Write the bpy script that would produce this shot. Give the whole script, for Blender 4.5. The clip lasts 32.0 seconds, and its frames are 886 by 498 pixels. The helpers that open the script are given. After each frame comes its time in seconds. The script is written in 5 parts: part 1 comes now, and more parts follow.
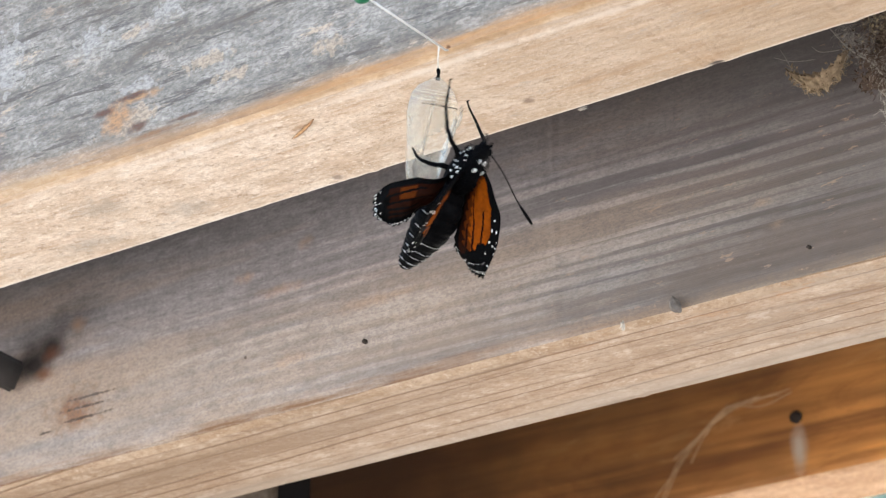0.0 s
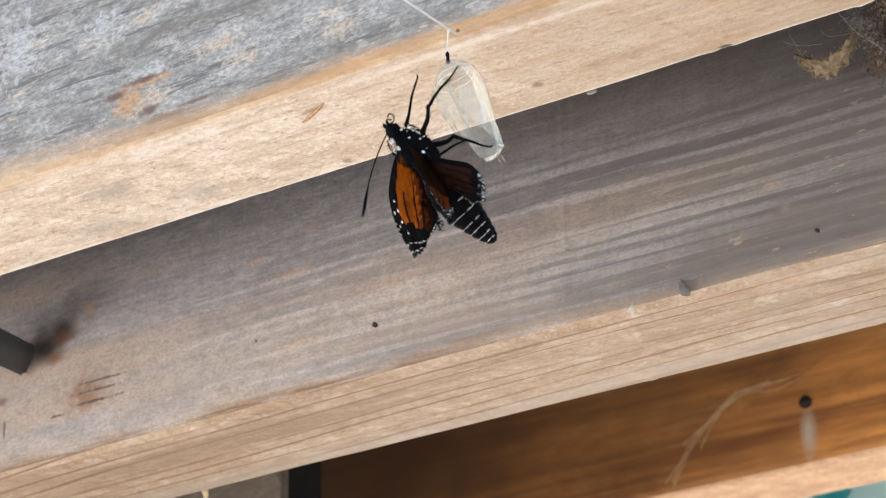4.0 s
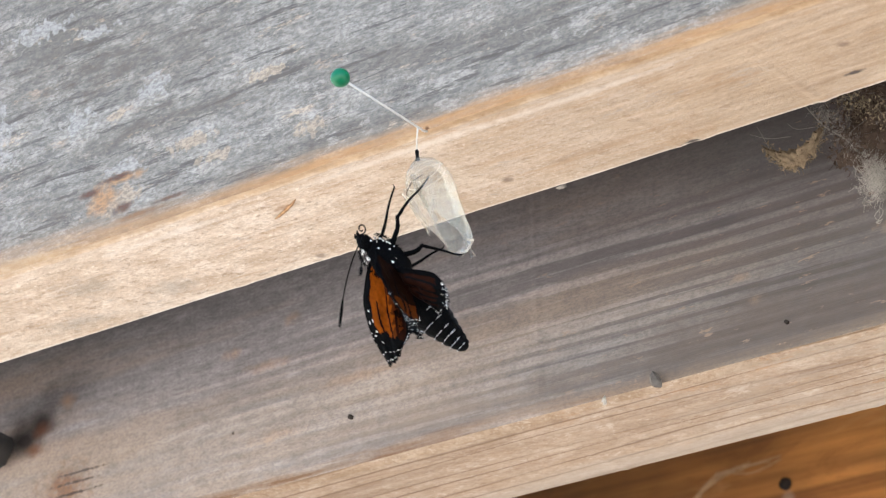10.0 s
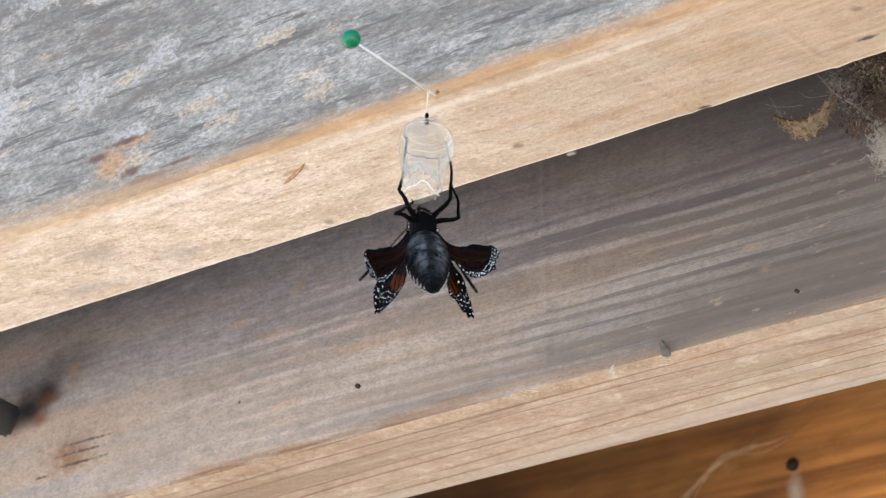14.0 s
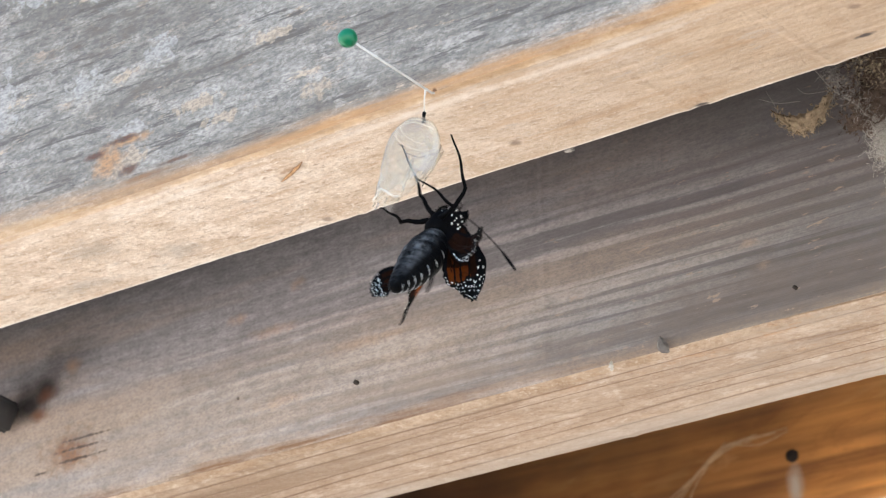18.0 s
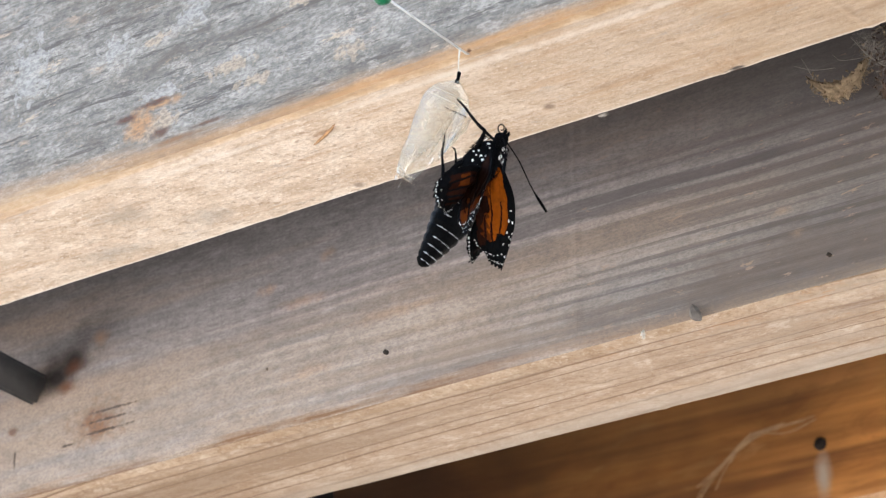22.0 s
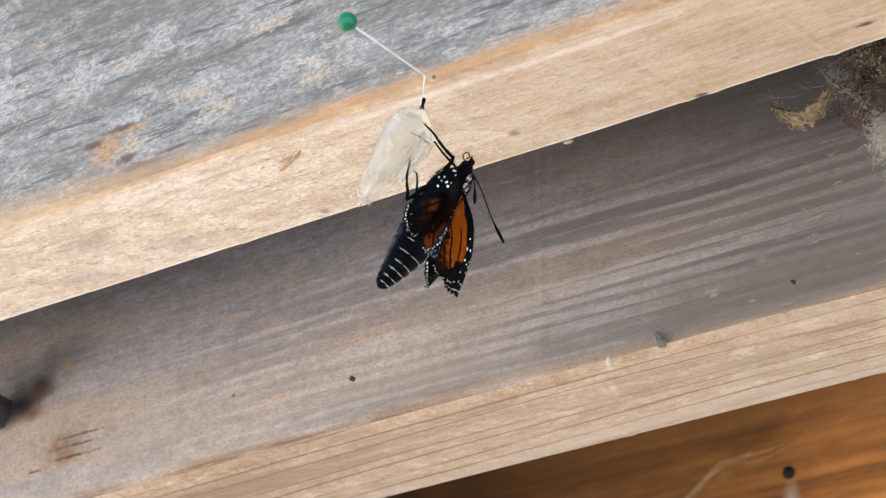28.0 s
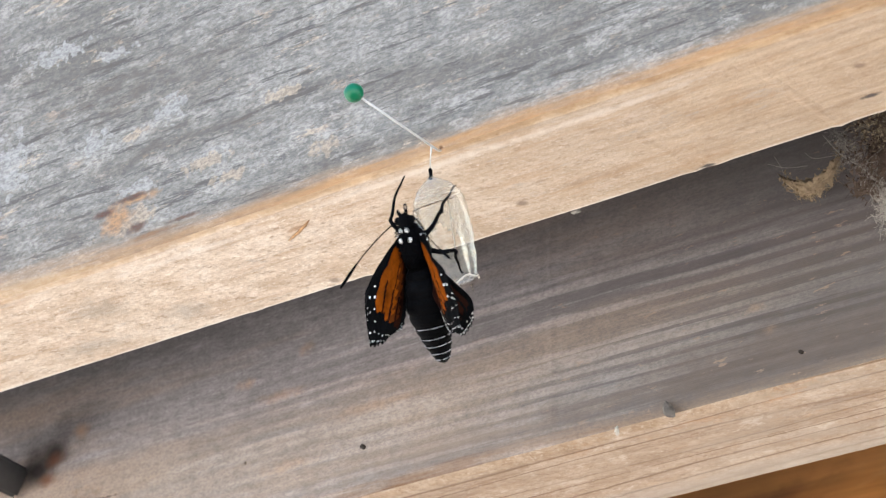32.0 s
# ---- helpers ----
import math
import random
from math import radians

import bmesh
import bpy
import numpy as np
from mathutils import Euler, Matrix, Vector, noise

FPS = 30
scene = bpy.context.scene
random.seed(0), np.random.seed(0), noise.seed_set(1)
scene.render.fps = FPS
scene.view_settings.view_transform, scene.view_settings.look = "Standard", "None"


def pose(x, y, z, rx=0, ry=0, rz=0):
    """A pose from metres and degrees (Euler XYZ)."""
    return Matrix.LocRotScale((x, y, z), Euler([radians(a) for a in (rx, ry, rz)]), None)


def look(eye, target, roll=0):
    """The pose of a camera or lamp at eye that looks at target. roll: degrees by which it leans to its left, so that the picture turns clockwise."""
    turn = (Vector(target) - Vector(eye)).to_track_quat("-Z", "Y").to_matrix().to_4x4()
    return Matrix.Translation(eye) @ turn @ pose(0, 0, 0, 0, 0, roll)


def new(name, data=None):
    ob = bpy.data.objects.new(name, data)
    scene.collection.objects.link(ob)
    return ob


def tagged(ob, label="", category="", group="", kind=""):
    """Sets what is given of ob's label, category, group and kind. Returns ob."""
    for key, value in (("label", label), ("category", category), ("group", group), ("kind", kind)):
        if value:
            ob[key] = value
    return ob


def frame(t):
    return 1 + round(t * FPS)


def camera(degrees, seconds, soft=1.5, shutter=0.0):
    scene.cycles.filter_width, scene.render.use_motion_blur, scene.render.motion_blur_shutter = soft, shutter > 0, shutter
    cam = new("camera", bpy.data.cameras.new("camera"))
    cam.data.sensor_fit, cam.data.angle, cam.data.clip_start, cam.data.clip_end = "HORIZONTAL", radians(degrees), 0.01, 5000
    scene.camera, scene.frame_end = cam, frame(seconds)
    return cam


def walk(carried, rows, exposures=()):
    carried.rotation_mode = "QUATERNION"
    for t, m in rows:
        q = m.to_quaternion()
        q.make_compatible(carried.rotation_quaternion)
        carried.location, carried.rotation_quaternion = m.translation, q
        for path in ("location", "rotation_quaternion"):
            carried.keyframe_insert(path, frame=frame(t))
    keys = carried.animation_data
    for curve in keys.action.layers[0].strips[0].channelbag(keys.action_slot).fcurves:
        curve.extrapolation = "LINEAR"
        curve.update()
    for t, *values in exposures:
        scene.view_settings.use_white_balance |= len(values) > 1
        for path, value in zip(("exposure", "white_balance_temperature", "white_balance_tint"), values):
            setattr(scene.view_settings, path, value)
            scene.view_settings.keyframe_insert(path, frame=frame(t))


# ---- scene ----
cam = camera(16.23, 32.0, soft=1.3, shutter=0.4)
cam.data.dof.use_dof = True
cam.data.dof.focus_distance = 0.62
cam.data.dof.aperture_fstop = 58


def hand(x, y, z, yaw, pitch, roll):
    return pose(x, y, z, 90 + pitch, 0, yaw) @ pose(0, 0, 0, 0, 0, roll)


walk(cam, [
    (0, hand(0.3228, -0.4217, 1.7492, 37.505, 21.628, -0.394)),
    (0.5, hand(0.3236, -0.4251, 1.7491, 37.461, 21.669, -0.252)),
    (1, hand(0.3270, -0.4261, 1.7513, 37.524, 21.576, -0.326)),
    (1.5, hand(0.3288, -0.4206, 1.7501, 37.702, 21.607, -0.326)),
    (2, hand(0.3269, -0.4189, 1.7491, 37.744, 21.593, -0.382)),
    (2.5, hand(0.3276, -0.4207, 1.7480, 37.774, 21.546, -0.379)),
    (3, hand(0.3258, -0.4231, 1.7461, 37.777, 21.537, -0.369)),
    (3.5, hand(0.3245, -0.4234, 1.7471, 37.785, 21.400, -0.227)),
    (5.5, hand(0.3245, -0.4196, 1.7458, 37.624, 21.657, -0.393)),
    (6, hand(0.3219, -0.4198, 1.7439, 37.607, 21.598, -0.171)),
    (6.5, hand(0.3221, -0.4186, 1.7440, 37.596, 21.593, -0.236)),
    (7, hand(0.3290, -0.4163, 1.7476, 37.733, 21.519, -0.377)),
    (7.5, hand(0.3329, -0.4172, 1.7501, 37.755, 21.579, -0.665)),
    (8, hand(0.3338, -0.4203, 1.7515, 37.708, 21.794, -0.600)),
    (8.5, hand(0.3309, -0.4245, 1.7507, 37.509, 22.248, -0.591)),
    (9, hand(0.3300, -0.4274, 1.7516, 37.387, 22.398, -0.741)),
    (9.5, hand(0.3325, -0.4260, 1.7506, 37.532, 22.569, -0.737)),
    (10, hand(0.3321, -0.4248, 1.7507, 37.663, 22.653, -0.796)),
    (10.5, hand(0.3289, -0.4226, 1.7482, 37.717, 22.826, -0.524)),
    (11, hand(0.3288, -0.4222, 1.7479, 37.797, 22.894, -0.429)),
    (11.5, hand(0.3288, -0.4231, 1.7485, 37.742, 22.879, -0.415)),
    (12, hand(0.3294, -0.4284, 1.7502, 37.627, 22.709, -0.239)),
    (12.5, hand(0.3297, -0.4292, 1.7482, 37.646, 22.776, -0.122)),
    (13, hand(0.3287, -0.4268, 1.7468, 37.653, 22.817, -0.135)),
    (13.5, hand(0.3287, -0.4230, 1.7455, 37.718, 22.746, -0.233)),
    (14, hand(0.3283, -0.4212, 1.7454, 37.771, 22.662, -0.269)),
    (14.5, hand(0.3262, -0.4220, 1.7452, 37.657, 22.624, -0.456)),
    (16.5, hand(0.3256, -0.4215, 1.7452, 37.768, 22.333, -0.130)),
    (17, hand(0.3254, -0.4239, 1.7459, 37.662, 22.301, -0.214)),
    (17.5, hand(0.3281, -0.4233, 1.7475, 37.741, 22.284, -0.369)),
    (18, hand(0.3293, -0.4215, 1.7485, 37.789, 22.321, -0.452)),
    (18.2, hand(0.3293, -0.4215, 1.7485, 37.789, 22.321, -0.452)),
    (18.3, hand(0.3263, -0.4252, 1.7430, 37.887, 22.686, -0.049)),
    (18.5, hand(0.3263, -0.4252, 1.7430, 37.887, 22.686, -0.049)),
    (19, hand(0.3227, -0.4234, 1.7395, 37.940, 22.809, 0.169)),
    (19.5, hand(0.3201, -0.4224, 1.7387, 37.929, 22.806, 0.263)),
    (20, hand(0.3208, -0.4206, 1.7383, 38.041, 22.768, 0.243)),
    (20.5, hand(0.3228, -0.4211, 1.7399, 38.101, 22.682, 0.141)),
    (21, hand(0.3245, -0.4190, 1.7400, 38.160, 22.688, -0.024)),
    (21.5, hand(0.3238, -0.4175, 1.7400, 38.173, 22.690, 0.070)),
    (22, hand(0.3229, -0.4173, 1.7384, 38.187, 22.784, 0.194)),
    (22.5, hand(0.3231, -0.4189, 1.7383, 38.149, 22.837, 0.158)),
    (23, hand(0.3250, -0.4198, 1.7402, 38.174, 22.769, 0.074)),
    (23.5, hand(0.3263, -0.4197, 1.7413, 38.218, 22.850, -0.059)),
    (24, hand(0.3282, -0.4192, 1.7432, 38.325, 22.851, -0.226)),
    (24.5, hand(0.3279, -0.4181, 1.7413, 38.427, 22.979, -0.150)),
    (25, hand(0.3263, -0.4180, 1.7402, 38.457, 23.031, 0.173)),
    (25.5, hand(0.3244, -0.4173, 1.7380, 38.320, 23.148, 0.189)),
    (26, hand(0.3247, -0.4171, 1.7374, 38.138, 23.174, 0.175)),
    (26.5, hand(0.3268, -0.4155, 1.7384, 38.034, 23.159, -0.026)),
    (28.5, hand(0.3251, -0.4165, 1.7365, 37.747, 23.542, 0.258)),
    (29, hand(0.3270, -0.4172, 1.7377, 37.897, 23.708, 0.282)),
    (29.5, hand(0.3314, -0.4184, 1.7402, 38.005, 23.844, -0.013)),
    (30, hand(0.3346, -0.4154, 1.7421, 38.125, 23.946, -0.186)),
    (30.5, hand(0.3334, -0.4158, 1.7416, 38.094, 24.052, -0.041)),
    (31, hand(0.3318, -0.4148, 1.7397, 38.290, 24.254, 0.259)),
    (31.5, hand(0.3301, -0.4147, 1.7394, 38.394, 24.359, 0.427)),
    (32, hand(0.3311, -0.4143, 1.7386, 38.504, 24.436, 0.540)),
])
scene.view_settings.exposure = 2.34

# ---- light ----
world = bpy.data.worlds.new("sky")
scene.world = world
world.use_nodes = True
sky = world.node_tree.nodes.new("ShaderNodeTexSky")
sky.sky_type = "NISHITA"
sky.sun_disc = False
sky.sun_elevation = radians(35)
sky.sun_rotation = radians(-39)
back = world.node_tree.nodes["Background"]
world.node_tree.links.new(sky.outputs[0], back.inputs[0])
back.inputs[1].default_value = 0.15

sun = new("sun", bpy.data.lights.new("sun", "SUN"))
sun.data.energy = 5.0
sun.data.angle = radians(0.53)
sun.data.color = (1.0, 0.95, 0.87)
sun.matrix_world = look((-1.62, 2.0, 1.80), (0, 0, 0))


# ---- material kit ----
class Mat:
    """A node material with short ways to add nodes."""

    def __init__(self, name, rough=0.7, metal=0.0, spec=0.4):
        self.m = bpy.data.materials.new(name)
        self.m.use_nodes = True
        self.t = self.m.node_tree
        self.b = self.t.nodes["Principled BSDF"]
        self.b.inputs["Roughness"].default_value = rough
        self.b.inputs["Metallic"].default_value = metal
        self.b.inputs["Specular IOR Level"].default_value = spec
        self.co = self.t.nodes.new("ShaderNodeTexCoord").outputs["Object"]

    def n(self, kind, **kw):
        node = self.t.nodes.new("ShaderNode" + kind)
        for k, v in kw.items():
            node.inputs[k].default_value = v
        return node

    def link(self, a, b):
        self.t.links.new(a, b)

    def at(self, scale=(1, 1, 1), loc=(0, 0, 0)):
        mp = self.n("Mapping", Scale=scale, Location=loc)
        self.link(self.co, mp.inputs[0])
        return mp.outputs[0]

    def noise(self, scale=(1, 1, 1), detail=4.0, rough=0.6, loc=(0, 0, 0), warp=0.0):
        nz = self.n("TexNoise", Scale=1.0, Detail=detail, Roughness=rough, Distortion=warp)
        self.link(self.at(scale, loc), nz.inputs["Vector"])
        return nz.outputs[0]

    def ramp(self, fac, lo, hi, flip=False):
        r = self.n("MapRange")
        r.inputs[1].default_value, r.inputs[2].default_value = lo, hi
        r.inputs[3].default_value, r.inputs[4].default_value = (1, 0) if flip else (0, 1)
        self.link(fac, r.inputs[0])
        return r.outputs[0]

    def math(self, op, a, b=0.5):
        k = self.n("Math")
        k.operation = op
        for i, v in enumerate((a, b)):
            if isinstance(v, (int, float)):
                k.inputs[i].default_value = v
            else:
                self.link(v, k.inputs[i])
        return k.outputs[0]

    def mix(self, fac, a, b):
        k = self.t.nodes.new("ShaderNodeMix")
        k.data_type = "RGBA"
        for sock, v in ((k.inputs[0], fac), (k.inputs[6], a), (k.inputs[7], b)):
            if isinstance(v, (int, float)):
                sock.default_value = v
            elif isinstance(v, tuple):
                sock.default_value = (*v, 1)
            else:
                self.link(v, sock)
        return k.outputs[2]

    def times(self, c, rgb):
        """c multiplied by a colour."""
        out = self.mix(1.0, c, rgb)
        out.node.blend_type = "MULTIPLY"
        return out

    def axis(self, k):
        s = self.n("SeparateXYZ")
        self.link(self.co, s.inputs[0])
        return s.outputs[k]

    def spot(self, centre, size, lo=1.0, hi=0.4, wob=0.5, nscale=150):
        """1 inside an uneven patch round centre; size is its half extent on each axis."""
        mp = self.n("Mapping", Location=tuple(-c / s for c, s in zip(centre, size)), Scale=tuple(1 / s for s in size))
        self.link(self.co, mp.inputs[0])
        ln = self.n("VectorMath")
        ln.operation = "LENGTH"
        self.link(mp.outputs[0], ln.inputs[0])
        d = self.math("ADD", ln.outputs["Value"], self.math("MULTIPLY", self.math("SUBTRACT", self.noise((nscale,) * 3, 3), 0.5), 2 * wob))
        return self.ramp(d, hi, lo, True)

    def colour(self, c):
        if isinstance(c, tuple):
            self.b.inputs["Base Color"].default_value = (*c, 1)
        else:
            self.link(c, self.b.inputs["Base Color"])

    def bump(self, height, strength=0.4, dist=0.001):
        bp = self.n("Bump", Strength=strength, Distance=dist)
        self.link(height, bp.inputs["Height"])
        self.link(bp.outputs[0], self.b.inputs["Normal"])


def plain(name, col, rough=0.6, metal=0.0, spec=0.4, vary=0.25, scale=400):
    k = Mat(name, rough, metal, spec)
    nz = k.noise((scale,) * 3, 3)
    k.colour(k.mix(nz, tuple(c * (1 - vary) for c in col), tuple(min(1, c * (1 + vary)) for c in col)))
    k.bump(nz, 0.2, 0.0002)
    return k.m


# weathered outer face: blue-grey fibres, pale flakes, dark streaks, ochre towards the lower arris
def weathered():
    k = Mat("weathered_pine", 0.85, 0, 0.2)
    fibre = k.noise((130, 380, 430), 8, 0.82)
    fine = k.noise((620, 900, 1300), 3, 0.75, (4, 4, 4))
    broad = k.noise((12, 60, 80), 5, 0.65, (3, 1, 0), 0.6)
    c = k.mix(k.ramp(fibre, 0.37, 0.63), (0.13, 0.123, 0.116), (0.335, 0.32, 0.297))
    c = k.mix(k.math("MULTIPLY", k.ramp(broad, 0.46, 0.60), 0.75), c, (0.115, 0.104, 0.092))
    flake = k.noise((58, 150, 130), 10, 0.8, (1, 0, 2))
    c = k.mix(k.math("MULTIPLY", k.ramp(flake, 0.55, 0.565), 0.5), c, (0.385, 0.365, 0.34))
    buff = k.noise((40, 100, 170), 8, 0.72, (7, 0, 5))
    c = k.mix(k.math("MULTIPLY", k.ramp(buff, 0.605, 0.63), 0.8), c, (0.43, 0.345, 0.265))
    scrap = k.noise((75, 170, 210), 9, 0.82, (5, 2, 8))
    c = k.mix(k.math("MULTIPLY", k.ramp(scrap, 0.55, 0.62), 0.45), c, (0.38, 0.355, 0.325))
    pock = k.noise((130, 300, 330), 6, 0.75, (2, 8, 6))
    c = k.mix(k.math("MULTIPLY", k.ramp(pock, 0.585, 0.64), 0.55), c, (0.085, 0.076, 0.07))
    tan = k.noise((70, 160, 240), 8, 0.78, (3, 5, 9))
    c = k.mix(k.math("MULTIPLY", k.ramp(tan, 0.585, 0.63), 0.55), c, (0.42, 0.31, 0.225))
    rosy = k.noise((48, 130, 170), 9, 0.82, (8, 4, 2))
    c = k.mix(k.math("MULTIPLY", k.ramp(rosy, 0.56, 0.62), 0.45), c, (0.40, 0.345, 0.30))
    nick = k.noise((95, 520, 700), 5, 0.75, (1, 9, 4))
    c = k.mix(k.math("MULTIPLY", k.ramp(nick, 0.58, 0.64), 0.6), c, (0.06, 0.052, 0.046))
    streak = k.noise((38, 280, 460), 6, 0.75, (9, 3, 1))
    c = k.mix(k.math("MULTIPLY", k.ramp(streak, 0.555, 0.595), 0.82), c, (0.075, 0.068, 0.063))
    torn = k.math("ADD", 0.15, k.math("MULTIPLY", k.ramp(k.noise((70, 260, 340), 8, 0.8, (6, 6, 3)), 0.45, 0.56), 0.85))
    for x, z, sx, sz, f in ((-0.085, 2.041, 0.036, 0.0075, 0.8), (-0.0891, 2.0375, 0.008, 0.003, 0.8), (-0.0698, 2.0259, 0.009, 0.0016, 0.85),
                            (-0.0791, 2.0235, 0.014, 0.0015, 0.8), (-0.0459, 2.0227, 0.016, 0.003, 0.7), (-0.103, 2.0093, 0.022, 0.0045, 0.75), (-0.0352, 2.0076, 0.014, 0.002, 0.7), (-0.0123, 2.0175, 0.02, 0.002, 0.5)):
        c = k.mix(k.math("MULTIPLY", k.spot((x, 0, z), (sx * 1.25, 0.05, sz * 1.25), 1.1, 0.3, 0.8, 260), k.math("MULTIPLY", torn, f)), c, k.mix(fine, (0.062, 0.052, 0.044), (0.165, 0.145, 0.125)))
    for x, z, sx, sz in ((-0.1048, 2.0546, 0.012, 0.003), (-0.0888, 2.0496, 0.009, 0.002), (-0.0926, 2.0296, 0.006, 0.003), (-0.0709, 2.0308, 0.006, 0.004), (-0.0786, 2.0149, 0.007, 0.003), (-0.1183, 2.031, 0.008, 0.011), (-0.0590, 2.0175, 0.006, 0.0014)):
        c = k.mix(k.math("MULTIPLY", k.spot((x, 0, z), (sx, 0.05, sz), 0.72, 0.5, 1.6, 420), 0.7), c, k.mix(fibre, (0.25, 0.245, 0.24), (0.42, 0.415, 0.405)))
    for x, z, sx, sz in ((-0.0603, 2.0157, 0.009, 0.0022), (-0.0401, 2.025, 0.006, 0.002), (-0.0287, 2.0095, 0.005, 0.0025), (-0.0531, 2.0105, 0.008, 0.0016), (-0.0812, 2.0279, 0.004, 0.002), (-0.0815, 2.0085, 0.0095, 0.0042)):
        c = k.mix(k.math("MULTIPLY", k.spot((x, 0, z), (sx, 0.05, sz), 0.75, 0.5, 1.5, 420), 0.75), c, k.mix(fibre, (0.29, 0.225, 0.165), (0.45, 0.37, 0.29)))
    for x, z, sx, sz in ((-0.0849, 2.0095, 0.0052, 0.0042), (-0.079, 2.0128, 0.007, 0.0013)):
        c = k.mix(k.spot((x, 0, z), (sx, 0.05, sz), 1.0, 0.3, 0.9, 330), c, (0.32, 0.19, 0.105))
    for x, z, sx, sz in ((-0.0790, 2.0061, 0.0034, 0.0016), (-0.0885, 2.0118, 0.0036, 0.0012), (-0.0815, 2.0135, 0.006, 0.0009), (-0.0745, 2.0035, 0.007, 0.0009), (-0.0660, 2.0048, 0.006, 0.0006), (-0.088, 2.0, 0.014, 0.0009)):
        c = k.mix(k.spot((x, 0, z), (sx, 0.05, sz), 1.0, 0.3, 0.8, 400), c, (0.10, 0.055, 0.04))
    pinhole = k.spot((0.0004, 0, 2.0006), (0.0006, 0.05, 0.0008), 1.0, 0.4, 0.5, 500)
    low = k.math("ADD", k.axis(2), k.math("MULTIPLY", k.math("SUBTRACT", k.noise((50, 60, 500), 6, 0.7), 0.5), 0.007))
    left = k.ramp(k.axis(0), -0.12, -0.07, True)
    low = k.math("SUBTRACT", low, k.math("MULTIPLY", left, 0.0035))
    c = k.mix(k.math("MULTIPLY", k.ramp(fine, 0.44, 0.58), 0.5), c, (0.085, 0.082, 0.08))
    c = k.mix(k.math("MULTIPLY", k.ramp(low, 2.002, 2.0058, True), 0.28), c, k.mix(fibre, (0.24, 0.17, 0.115), (0.36, 0.275, 0.20)))
    c = k.mix(k.math("MULTIPLY", k.ramp(low, 2.0014, 2.004, True), k.math("MULTIPLY", k.math("ADD", 0.4, k.math("MULTIPLY", k.ramp(k.axis(0), -0.11, -0.01), 0.6)), k.math("ADD", 0.35, k.math("MULTIPLY", k.ramp(k.noise((30, 60, 300), 6, 0.75, (5, 5, 1)), 0.35, 0.6), 0.5)))), c, k.mix(fibre, (0.26, 0.135, 0.058), (0.47, 0.28, 0.135)))
    c = k.mix(k.math("MULTIPLY", k.ramp(low, 1.9990, 2.0008, True), 0.3), c, (0.56, 0.38, 0.21))
    c = k.mix(pinhole, c, (0.12, 0.06, 0.03))
    k.colour(k.times(c, (1.05, 1.0, 0.94)))
    k.bump(k.math("ADD", k.math("ADD", fibre, flake), fine), 0.6, 0.0005)
    return k.m


